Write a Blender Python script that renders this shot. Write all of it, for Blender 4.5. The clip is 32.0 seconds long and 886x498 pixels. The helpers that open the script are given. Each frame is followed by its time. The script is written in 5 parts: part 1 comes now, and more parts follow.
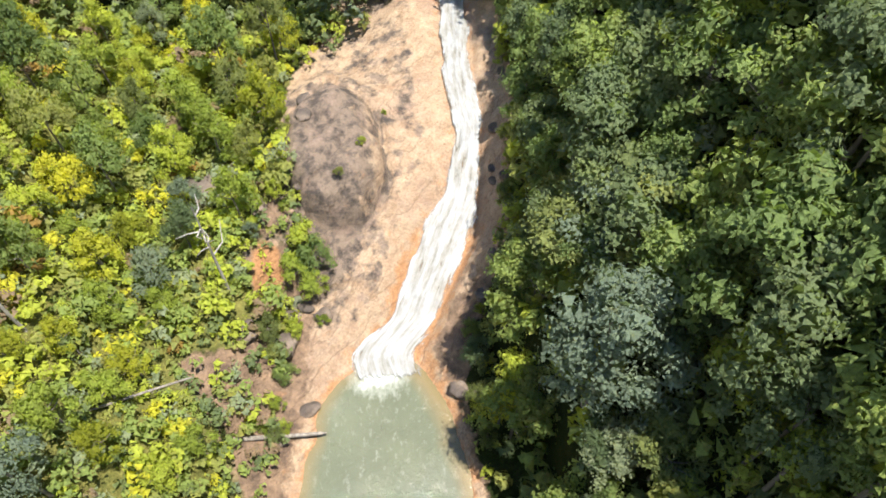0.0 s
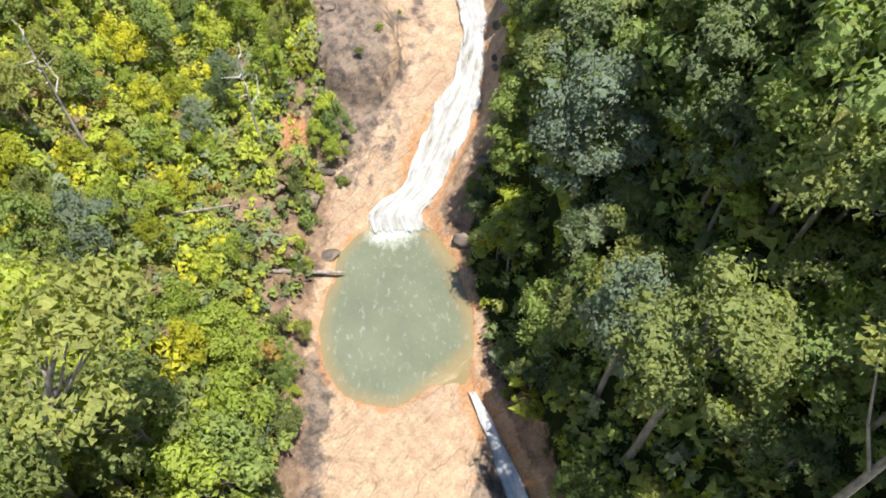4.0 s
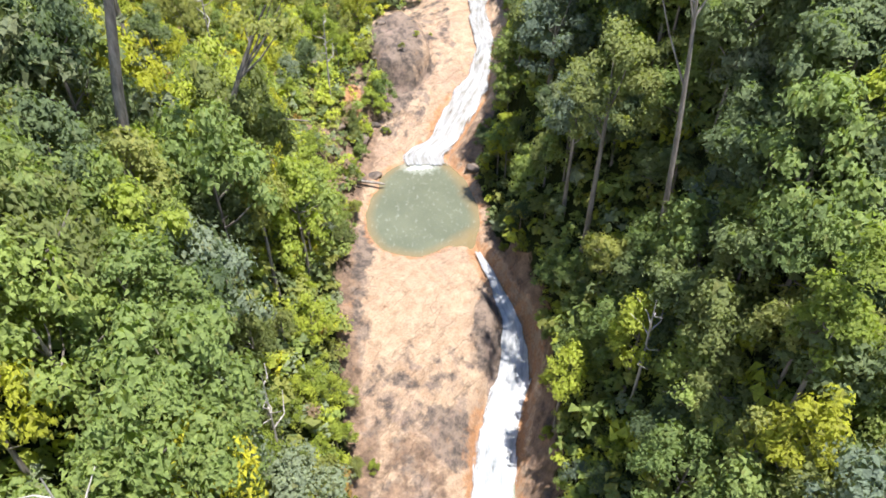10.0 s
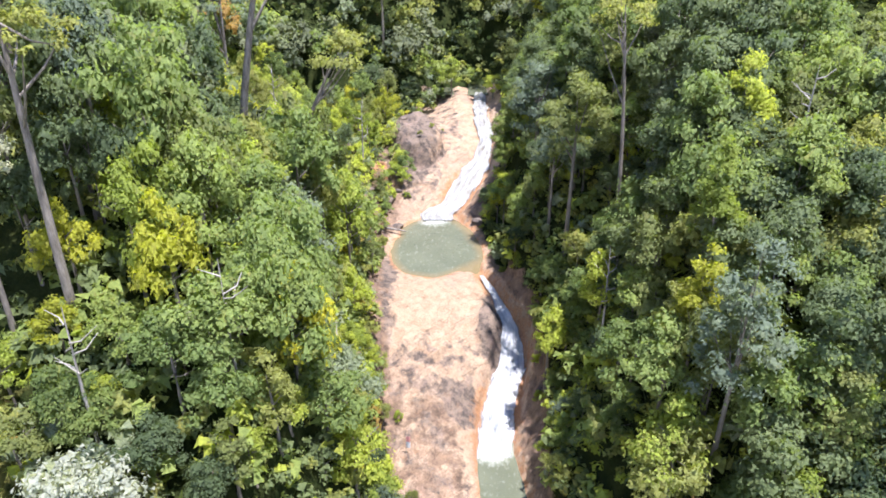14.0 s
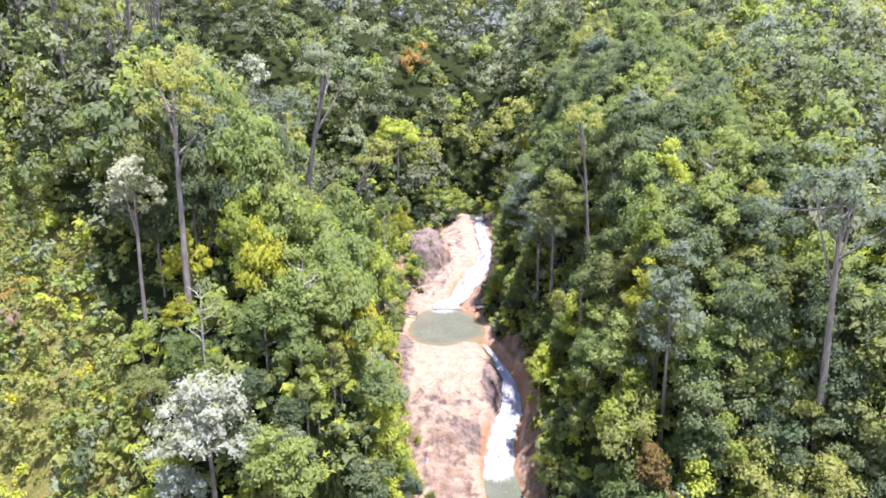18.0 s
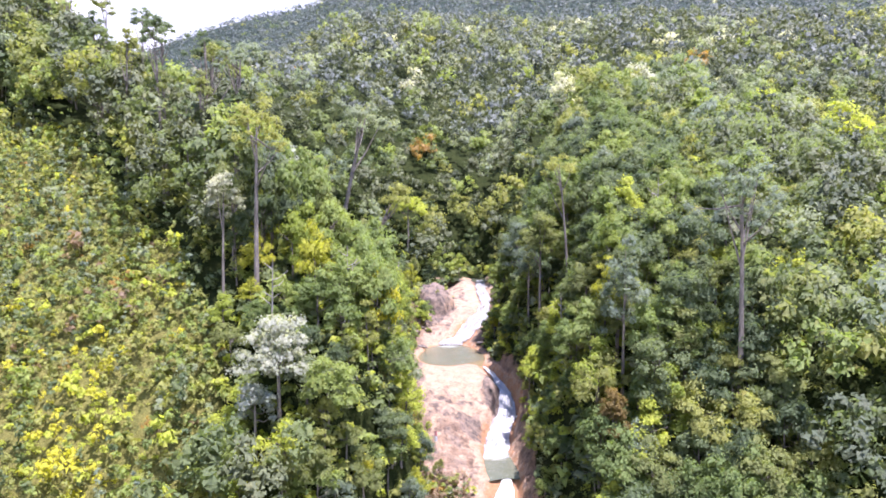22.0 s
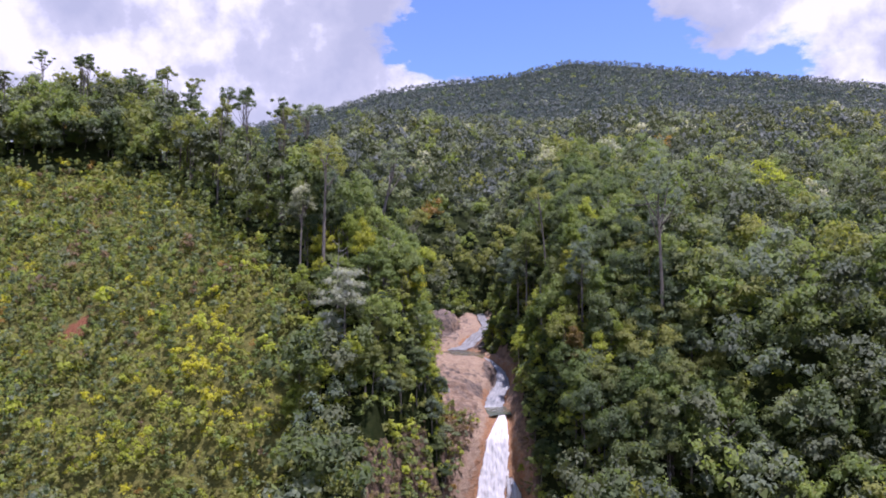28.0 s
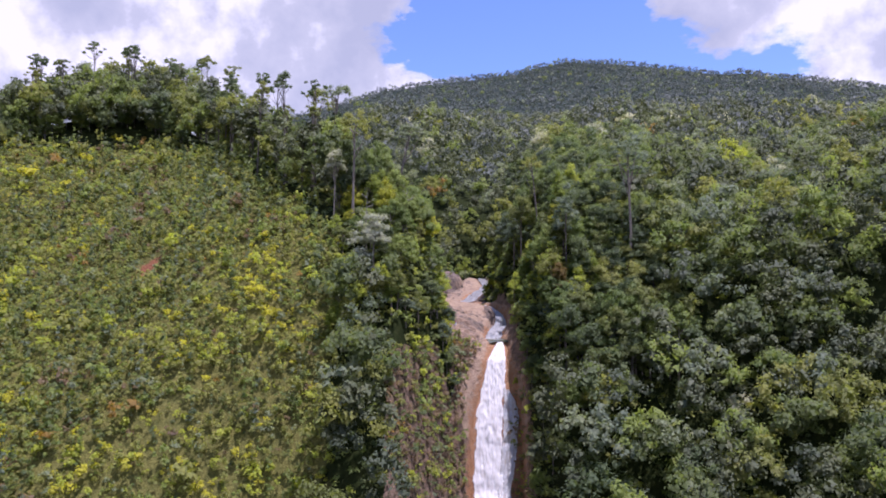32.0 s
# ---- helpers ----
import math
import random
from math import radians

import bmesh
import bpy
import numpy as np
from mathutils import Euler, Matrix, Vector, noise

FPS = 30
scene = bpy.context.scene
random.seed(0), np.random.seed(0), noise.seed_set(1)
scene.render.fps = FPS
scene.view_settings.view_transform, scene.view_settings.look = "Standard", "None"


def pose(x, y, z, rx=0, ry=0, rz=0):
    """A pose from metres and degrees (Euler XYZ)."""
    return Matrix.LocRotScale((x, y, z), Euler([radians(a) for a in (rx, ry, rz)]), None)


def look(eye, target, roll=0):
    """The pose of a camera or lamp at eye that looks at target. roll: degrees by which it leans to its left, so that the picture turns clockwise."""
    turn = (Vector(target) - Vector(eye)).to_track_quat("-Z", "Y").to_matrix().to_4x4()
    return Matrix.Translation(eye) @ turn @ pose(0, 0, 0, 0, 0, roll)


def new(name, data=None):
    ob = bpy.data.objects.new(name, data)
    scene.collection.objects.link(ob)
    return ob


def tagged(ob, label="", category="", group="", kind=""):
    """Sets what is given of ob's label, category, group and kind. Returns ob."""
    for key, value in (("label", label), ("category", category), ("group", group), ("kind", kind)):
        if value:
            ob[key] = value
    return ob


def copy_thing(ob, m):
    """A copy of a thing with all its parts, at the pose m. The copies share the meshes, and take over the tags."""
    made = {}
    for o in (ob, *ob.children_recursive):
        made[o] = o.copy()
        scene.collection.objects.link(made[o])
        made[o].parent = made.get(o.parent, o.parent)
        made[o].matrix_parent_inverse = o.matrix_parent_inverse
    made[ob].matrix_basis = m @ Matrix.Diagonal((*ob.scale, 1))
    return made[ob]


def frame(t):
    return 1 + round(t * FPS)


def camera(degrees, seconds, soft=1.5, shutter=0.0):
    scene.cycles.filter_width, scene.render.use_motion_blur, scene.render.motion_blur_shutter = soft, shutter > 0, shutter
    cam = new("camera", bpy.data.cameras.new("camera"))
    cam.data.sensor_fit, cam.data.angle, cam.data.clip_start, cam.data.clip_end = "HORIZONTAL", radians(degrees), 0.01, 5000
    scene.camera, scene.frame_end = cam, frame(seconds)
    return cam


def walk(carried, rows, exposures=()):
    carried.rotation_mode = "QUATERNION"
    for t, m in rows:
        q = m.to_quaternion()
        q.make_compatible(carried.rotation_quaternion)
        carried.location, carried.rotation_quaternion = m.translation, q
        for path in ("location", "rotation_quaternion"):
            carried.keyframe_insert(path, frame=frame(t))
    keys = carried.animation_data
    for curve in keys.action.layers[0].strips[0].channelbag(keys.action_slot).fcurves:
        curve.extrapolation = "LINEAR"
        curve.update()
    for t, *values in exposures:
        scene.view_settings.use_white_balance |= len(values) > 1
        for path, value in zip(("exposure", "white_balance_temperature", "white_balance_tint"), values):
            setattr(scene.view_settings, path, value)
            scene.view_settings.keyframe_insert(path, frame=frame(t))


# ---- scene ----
# ---------------------------------------------------------------- camera
cam = camera(65.17, 32.0, 1.75)
# seconds, place, tilt, lean and turn in degrees
PATH = [
    (0, 1.97, -9.81, 56.32, 33.93, 0.30, -3.18),
    (1, 1.91, -12.20, 56.06, 34.19, 0.25, -2.93),
    (2, 1.82, -15.70, 55.69, 34.38, 0.11, -2.57),
    (3, 1.72, -20.36, 55.25, 34.49, 0.05, -2.20),
    (5.5, 1.47, -34.19, 54.20, 36.89, 0.10, -1.16),
    (7, 1.35, -43.01, 53.35, 40.28, -0.14, -0.60),
    (8, 1.19, -49.09, 53.06, 42.93, -0.24, -0.37),
    (9, 1.17, -55.31, 52.75, 45.81, -0.21, -0.05),
    (10, 1.17, -61.65, 52.22, 48.86, -0.05, 0.26),
    (11, 1.05, -67.92, 51.48, 51.96, 0.08, 0.43),
    (12, 0.82, -74.22, 50.65, 55.17, 0.21, 0.48),
    (13, 0.55, -80.55, 49.81, 58.43, 0.31, 0.54),
    (16, -0.37, -99.34, 47.39, 69.27, -0.10, 0.59),
    (17, -0.46, -105.57, 45.87, 72.74, -0.30, 0.68),
    (18, -0.54, -111.83, 44.09, 75.86, -0.38, 0.77),
    (19, -0.74, -118.06, 42.00, 78.70, -0.29, 0.80),
    (20, -1.05, -124.33, 39.52, 81.22, -0.15, 0.77),
    (21, -1.30, -130.63, 36.78, 83.48, -0.04, 0.76),
    (22, -1.41, -136.85, 33.69, 85.44, -0.01, 0.78),
    (23, -1.56, -142.95, 30.32, 87.26, 0.00, 0.80),
    (24, -1.88, -149.12, 26.94, 89.03, 0.06, 0.76),
    (25, -2.27, -155.58, 23.68, 90.77, 0.14, 0.72),
    (25.5, -2.43, -158.91, 22.08, 91.63, 0.09, 0.72),
    (27.5, -2.85, -173.63, 16.06, 94.00, -0.01, 0.79),
    (28, -3.17, -177.06, 14.54, 94.05, -0.02, 0.76),
    (29, -3.84, -183.91, 11.51, 94.04, -0.01, 0.70),
    (30, -4.44, -190.79, 8.40, 94.04, 0.01, 0.64),
    (31, -4.91, -197.71, 5.13, 94.03, 0.02, 0.61),
    (32, -5.30, -204.70, 1.77, 94.04, 0.05, 0.59),
]
walk(cam, [(t, pose(x, y, z, 0, 0, rz) @ pose(0, 0, 0, rx) @ pose(0, 0, 0, 0, 0, roll)) for t, x, y, z, rx, roll, rz in PATH],
     exposures=[(0, 1.66, 6550, 9), (6, 1.68, 6450, 9), (10, 1.72, 6250, 13), (13, 1.78, 6000, 17), (17, 1.92, 5800, 26), (20, 1.97, 5800, 31), (23, 1.8, 5800, 34), (26, 0.97, 5750, 37), (28, 0.62, 5700, 36), (32, 0.6, 5700, 36)])

# ---------------------------------------------------------------- light
SUN_UP, SUN_TURN = radians(76.5), radians(112)  # height, and turn from straight upstream to the right
world = bpy.data.worlds.new("sky")
scene.world = world
world.use_nodes = True
wn = world.node_tree.nodes
sky = wn.new("ShaderNodeTexSky")
sky.sky_type, sky.sun_disc, sky.sun_elevation, sky.sun_rotation = "NISHITA", False, SUN_UP, SUN_TURN
sky.altitude, sky.dust_density, sky.ozone_density = 2200, 0.1, 4.0
wn["Background"].inputs["Strength"].default_value = 0.15
world.node_tree.links.new(sky.outputs["Color"], wn["Background"].inputs["Color"])
sun = new("sun", bpy.data.lights.new("sun", "SUN"))
sun.data.energy, sun.data.angle, sun.data.color = 4.2, radians(0.53), (1.0, 0.95, 0.86)
toward = Vector((math.sin(SUN_TURN) * math.cos(SUN_UP), math.cos(SUN_TURN) * math.cos(SUN_UP), math.sin(SUN_UP)))
sun.matrix_world = look(toward * 500, (0, 0, 0))


# ---------------------------------------------------------------- materials
def material(name):
    m = bpy.data.materials.new(name)
    m.use_nodes = True
    nt = m.node_tree
    nt.nodes.clear()
    out = nt.nodes.new("ShaderNodeOutputMaterial")
    return m, nt, out


def node(nt, kind, **values):
    n = nt.nodes.new("ShaderNode" + kind)
    for key, value in values.items():
        if key in n.inputs.keys():
            n.inputs[key].default_value = value
    return n


def ramp(nt, source, *stops):
    n = nt.nodes.new("ShaderNodeValToRGB")
    e = n.color_ramp.elements
    while len(e) < len(stops):
        e.new(0.5)
    for el, (at, c) in zip(e, stops):
        el.position, el.color = at, (c if len(c) == 4 else (*c, 1)) if isinstance(c, tuple) else (c, c, c, 1)
    nt.links.new(source, n.inputs["Fac"])
    return n.outputs["Color"]


def blend(nt, kind, fac, a, b):
    n = nt.nodes.new("ShaderNodeMix")
    n.data_type, n.blend_type = "RGBA", kind
    for sock, v in ((n.inputs["Factor"], fac), (n.inputs["A"], a), (n.inputs["B"], b)):
        if isinstance(v, bpy.types.NodeSocket):
            nt.links.new(v, sock)
        else:
            sock.default_value = v if not isinstance(v, tuple) or len(v) == 4 else (*v, 1)
    return n.outputs["Result"]


def noise_tex(nt, scale, detail=4.0, rough=0.6, vector=None, stretch=None):
    n = node(nt, "TexNoise", Scale=scale, Detail=detail, Roughness=rough)
    v = nt.nodes.new("ShaderNodeTexCoord").outputs["Object"] if vector is None else vector
    if stretch:
        m = nt.nodes.new("ShaderNodeMapping")
        m.inputs["Scale"].default_value = stretch
        nt.links.new(v, m.inputs["Vector"])
        v = m.outputs["Vector"]
    nt.links.new(v, n.inputs["Vector"])
    return n.outputs["Fac"]


def bump(nt, height, strength, distance):
    b = node(nt, "Bump", Strength=strength, Distance=distance)
    nt.links.new(height, b.inputs["Height"])
    return b.outputs["Normal"]


def foliage(name, dark, light, warm=(0.22, 0.20, 0.05), warm_part=0.07, clear=0.52, relief=0.14):
    """Leaves: each tree has its own tone, each leaf a little too, and a few have turned yellow."""
    m, nt, out = material(name)
    own = nt.nodes.new("ShaderNodeAttribute")
    own.attribute_name = "tone"
    tone = node(nt, "Math")
    tone.operation = "ADD"
    nt.links.new(nt.nodes.new("ShaderNodeObjectInfo").outputs["Random"], tone.inputs[0])
    nt.links.new(own.outputs["Fac"], tone.inputs[1])
    geo = nt.nodes.new("ShaderNodeNewGeometry")
    leaf, where = geo.outputs["Random Per Island"], geo.outputs["Position"]
    patch = noise_tex(nt, 0.16, 3, 0.6, where)
    sprays = noise_tex(nt, 1.7, 3, 0.6, where)
    c = blend(nt, "MIX", ramp(nt, leaf, (0.0, 0.38), (1.0, 0.62)), dark, light)
    c = blend(nt, "MIX", ramp(nt, patch, (0.52, 0.0), (0.78, 0.45)), c, tuple(0.6 * a + 0.4 * b for a, b in zip(light, warm)))
    c = blend(nt, "MIX", ramp(nt, leaf, (1 - warm_part - 0.03, 0.0), (1 - warm_part + 0.03, 0.5)), c, warm)
    c = blend(nt, "MULTIPLY", 1.0, c, ramp(nt, tone.outputs[0], (0.0, (0.62, 0.68, 0.70)), (0.35, (0.88, 0.92, 0.95)), (0.65, (1.04, 1.03, 1.0)), (1.0, (1.22, 1.17, 1.0))))
    c = blend(nt, "MULTIPLY", 1.0, c, ramp(nt, sprays, (0.34, (0.74, 0.76, 0.80)), (0.52, (1.0, 1.0, 1.0)), (0.68, (1.2, 1.18, 1.1))))
    leaflets = noise_tex(nt, 8.0, 3, 0.7)
    c = blend(nt, "MULTIPLY", 1.0, c, ramp(nt, leaflets, (0.34, (0.76, 0.78, 0.82)), (0.50, (1.0, 1.0, 1.0)), (0.66, (1.14, 1.12, 1.07))))
    b = node(nt, "BsdfPrincipled", Roughness=0.55)
    b.inputs["Specular IOR Level"].default_value = 0.35
    nt.links.new(c, b.inputs["Base Color"])
    nt.links.new(bump(nt, blend(nt, "ADD", 1.0, leaflets, sprays), 1.0, relief), b.inputs["Normal"])
    t = node(nt, "BsdfTranslucent")
    nt.links.new(blend(nt, "MULTIPLY", 1.0, c, (1.13, 1.18, 0.66)), t.inputs["Color"])
    mix = node(nt, "MixShader", Fac=clear)
    nt.links.new(b.outputs[0], mix.inputs[1])
    nt.links.new(t.outputs[0], mix.inputs[2])
    nt.links.new(mix.outputs[0], out.inputs["Surface"])
    return m


def bark(name, dark, light):
    m, nt, out = material(name)
    f = noise_tex(nt, 1.2, 5, 0.65, None, (3, 3, 0.5))
    g = noise_tex(nt, 9, 3, 0.6, None, (2, 2, 0.4))
    c = blend(nt, "MIX", ramp(nt, f, (0.35, 0.0), (0.65, 1.0)), dark, light)
    c = blend(nt, "MULTIPLY", 0.5, c, ramp(nt, g, (0.3, 0.5), (0.7, 1.2)))
    b = node(nt, "BsdfPrincipled", Roughness=0.85)
    nt.links.new(c, b.inputs["Base Color"])
    nt.links.new(bump(nt, g, 0.5, 0.05), b.inputs["Normal"])
    nt.links.new(b.outputs[0], out.inputs["Surface"])
    return m


def rock(name, pale, tan, dark, dark_part, orange=(0.48, 0.22, 0.08)):
    m, nt, out = material(name)
    big = noise_tex(nt, 0.13, 5, 0.62)
    mid = noise_tex(nt, 0.7, 6, 0.68)
    lines = noise_tex(nt, 1.1, 6, 0.7, None, (2.6, 0.45, 1.5))
    fine = noise_tex(nt, 5.5, 5, 0.7)
    c = blend(nt, "MIX", ramp(nt, mid, (0.35, 0.0), (0.62, 1.0)), tan, pale)
    c = blend(nt, "MIX", ramp(nt, lines, (0.54, 0.0), (0.66, 0.75)), c, tuple(0.55 * v for v in tan))
    c = blend(nt, "MIX", ramp(nt, big, (dark_part - 0.05, 1.0), (dark_part + 0.07, 0.0)), c, dark)
    iron = nt.nodes.new("ShaderNodeAttribute")
    iron.attribute_name = "iron"
    edge = node(nt, "Math")
    edge.operation = "MULTIPLY"
    nt.links.new(iron.outputs["Fac"], edge.inputs[0])
    nt.links.new(ramp(nt, noise_tex(nt, 0.5, 4, 0.6), (0.3, 0.35), (0.6, 1.0)), edge.inputs[1])
    c = blend(nt, "MIX", edge.outputs[0], c, orange)
    c = blend(nt, "MULTIPLY", 0.6, c, ramp(nt, fine, (0.3, 0.55), (0.65, 1.1)))
    b = node(nt, "BsdfPrincipled", Roughness=0.75)
    nt.links.new(c, b.inputs["Base Color"])
    h = blend(nt, "ADD", 0.5, lines, fine)
    nt.links.new(bump(nt, h, 0.8, 0.35), b.inputs["Normal"])
    nt.links.new(b.outputs[0], out.inputs["Surface"])
    return m


def ground_cover(name):
    """Bare granite, weathered granite, iron stains and shade-darkened forest floor, by the sheet's own marks."""
    m, nt, out = material(name)

    def mark(which, wide, noise_scale):
        at = nt.nodes.new("ShaderNodeAttribute")
        at.attribute_name = which
        n = node(nt, "Math")
        n.operation = "MULTIPLY_ADD"
        nt.links.new(noise_tex(nt, noise_scale, 5, 0.65), n.inputs[0])
        n.inputs[1].default_value = 1.7
        nt.links.new(at.outputs["Fac"], n.inputs[2])
        n_low = node(nt, "Math")
        n_low.operation = "SUBTRACT"
        nt.links.new(n.outputs[0], n_low.inputs[0])
        n_low.inputs[1].default_value = 0.45
        return ramp(nt, n_low.outputs[0], (0.82 - wide, 0.0), (0.82 + wide, 1.0)), at

    big, mid, fine = noise_tex(nt, 0.16, 5, 0.62), noise_tex(nt, 0.8, 6, 0.7), noise_tex(nt, 4.5, 6, 0.72)
    grain = noise_tex(nt, 18, 3, 0.6)
    turn = nt.nodes.new("ShaderNodeMapping")
    turn.inputs["Rotation"].default_value = (0, 0, 0.65)
    nt.links.new(nt.nodes.new("ShaderNodeTexCoord").outputs["Object"], turn.inputs["Vector"])
    layers = noise_tex(nt, 0.9, 7, 0.66, turn.outputs["Vector"], (3.2, 0.7, 1.6))
    crack_a = ramp(nt, noise_tex(nt, 0.15, 5, 0.5, turn.outputs["Vector"], (1.7, 0.6, 1)), (0.487, 0.0), (0.495, 0.5), (0.498, 0.5), (0.505, 0.0))
    crack_b = ramp(nt, noise_tex(nt, 1.4, 3, 0.55), (0.485, 0.0), (0.497, 0.8), (0.509, 0.0))
    c = blend(nt, "MIX", ramp(nt, mid, (0.34, 0.0), (0.64, 1.0)), (0.305, 0.198, 0.123), (0.440, 0.325, 0.220))
    c = blend(nt, "MIX", ramp(nt, big, (0.5, 0.0), (0.68, 0.55)), c, (0.265, 0.172, 0.128))
    c = blend(nt, "MIX", ramp(nt, layers, (0.53, 0.0), (0.70, 0.5)), c, (0.18, 0.115, 0.076))
    grey = blend(nt, "MIX", ramp(nt, mid, (0.40, 0.0), (0.58, 1.0)), (0.060, 0.046, 0.038), (0.215, 0.158, 0.118))
    grey = blend(nt, "MIX", ramp(nt, noise_tex(nt, 0.38, 6, 0.66), (0.52, 0.0), (0.64, 0.75)), grey, (0.27, 0.190, 0.145))
    brown = blend(nt, "MIX", ramp(nt, mid, (0.36, 0.0), (0.64, 1.0)), (0.105, 0.068, 0.046), (0.285, 0.185, 0.118))
    c = blend(nt, "MIX", mark("weather_and_shade", 0.10, 0.55)[0], c, grey)
    c = blend(nt, "MIX", mark("brown", 0.10, 0.6)[0], c, brown)
    iron = mark("iron", 0.22, 0.9)[0]
    c = blend(nt, "MIX", blend(nt, "MULTIPLY", 1.0, iron, (0.85, 0.85, 0.85)), c, blend(nt, "MIX", fine, (0.26, 0.105, 0.035), (0.46, 0.24, 0.105)))
    c = blend(nt, "MIX", crack_a, c, blend(nt, "MULTIPLY", 1.0, c, (0.46, 0.42, 0.40)))
    c = blend(nt, "MIX", crack_b, c, blend(nt, "MULTIPLY", 1.0, c, (0.78, 0.75, 0.72)))
    c = blend(nt, "MULTIPLY", 0.7, c, ramp(nt, fine, (0.3, 0.55), (0.66, 1.15)))
    # dark litter, its colour lowered nearly to black for the canopy's shade
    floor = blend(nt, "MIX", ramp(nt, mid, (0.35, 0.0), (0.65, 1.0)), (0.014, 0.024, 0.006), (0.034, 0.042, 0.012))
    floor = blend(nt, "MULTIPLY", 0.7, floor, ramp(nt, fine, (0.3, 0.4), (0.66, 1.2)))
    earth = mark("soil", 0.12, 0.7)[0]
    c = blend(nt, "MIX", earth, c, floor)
    herbs = blend(nt, "MIX", ramp(nt, mid, (0.35, 0.0), (0.65, 1.0)), (0.11, 0.115, 0.034), (0.21, 0.195, 0.058))
    herbs = blend(nt, "MULTIPLY", 0.8, herbs, ramp(nt, fine, (0.3, 0.35), (0.66, 1.25)))
    c = blend(nt, "MIX", mark("herb", 0.12, 0.3)[0], c, herbs)
    c = blend(nt, "MIX", mark("red", 0.12, 0.7)[0], c, (0.24, 0.10, 0.055))
    b = node(nt, "BsdfPrincipled", Roughness=0.8)
    nt.links.new(ramp(nt, earth, (0.0, 0.5), (1.0, 0.06)), b.inputs["Specular IOR Level"])
    nt.links.new(c, b.inputs["Base Color"])
    h = blend(nt, "ADD", 0.45, layers, fine)
    h = blend(nt, "ADD", 0.9, h, mid)
    h = blend(nt, "ADD", 0.25, h, grain)
    h = blend(nt, "SUBTRACT", 0.5, h, crack_a)
    nt.links.new(bump(nt, h, 1.0, 0.28), b.inputs["Normal"])
    nt.links.new(b.outputs[0], out.inputs["Surface"])
    return m


def soil(name, a, b_, scale=0.5):
    m, nt, out = material(name)
    f, g = noise_tex(nt, scale, 5, 0.65), noise_tex(nt, 4.0, 4, 0.7)
    c = blend(nt, "MIX", ramp(nt, f, (0.35, 0.0), (0.65, 1.0)), a, b_)
    c = blend(nt, "MULTIPLY", 0.6, c, ramp(nt, g, (0.3, 0.4), (0.7, 1.2)))
    b = node(nt, "BsdfPrincipled", Roughness=0.95)
    b.inputs["Specular IOR Level"].default_value = 0.08
    nt.links.new(c, b.inputs["Base Color"])
    nt.links.new(bump(nt, g, 0.7, 0.3), b.inputs["Normal"])
    nt.links.new(b.outputs[0], out.inputs["Surface"])
    return m


def pool_water(name):
    m, nt, out = material(name)
    f = noise_tex(nt, 0.22, 3, 0.5)
    c = blend(nt, "MIX", ramp(nt, f, (0.35, 0.0), (0.65, 1.0)), (0.086, 0.094, 0.062), (0.106, 0.114, 0.076))
    foam = nt.nodes.new("ShaderNodeAttribute")
    foam.attribute_name = "foam"
    n = node(nt, "Math")
    n.operation = "MULTIPLY_ADD"
    nt.links.new(noise_tex(nt, 1.3, 6, 0.7, None, (1.4, 0.8, 1)), n.inputs[0])
    n.inputs[1].default_value = 1.0
    nt.links.new(foam.outputs["Fac"], n.inputs[2])
    froth = ramp(nt, n.outputs[0], (0.55, 0.0), (0.85, 0.3), (1.25, 0.95))
    c = blend(nt, "MIX", froth, c, (0.56, 0.58, 0.53))
    shoal = nt.nodes.new("ShaderNodeAttribute")
    shoal.attribute_name = "shoal"
    c = blend(nt, "MIX", shoal.outputs["Fac"], c, (0.17, 0.125, 0.062))
    b = node(nt, "BsdfPrincipled", Roughness=0.06, IOR=1.33)
    nt.links.new(c, b.inputs["Base Color"])
    w = blend(nt, "ADD", 0.5, noise_tex(nt, 1.1, 3, 0.6), noise_tex(nt, 3.2, 4, 0.6))
    nt.links.new(bump(nt, w, 0.65, 0.2), b.inputs["Normal"])
    nt.links.new(b.outputs[0], out.inputs["Surface"])
    return m


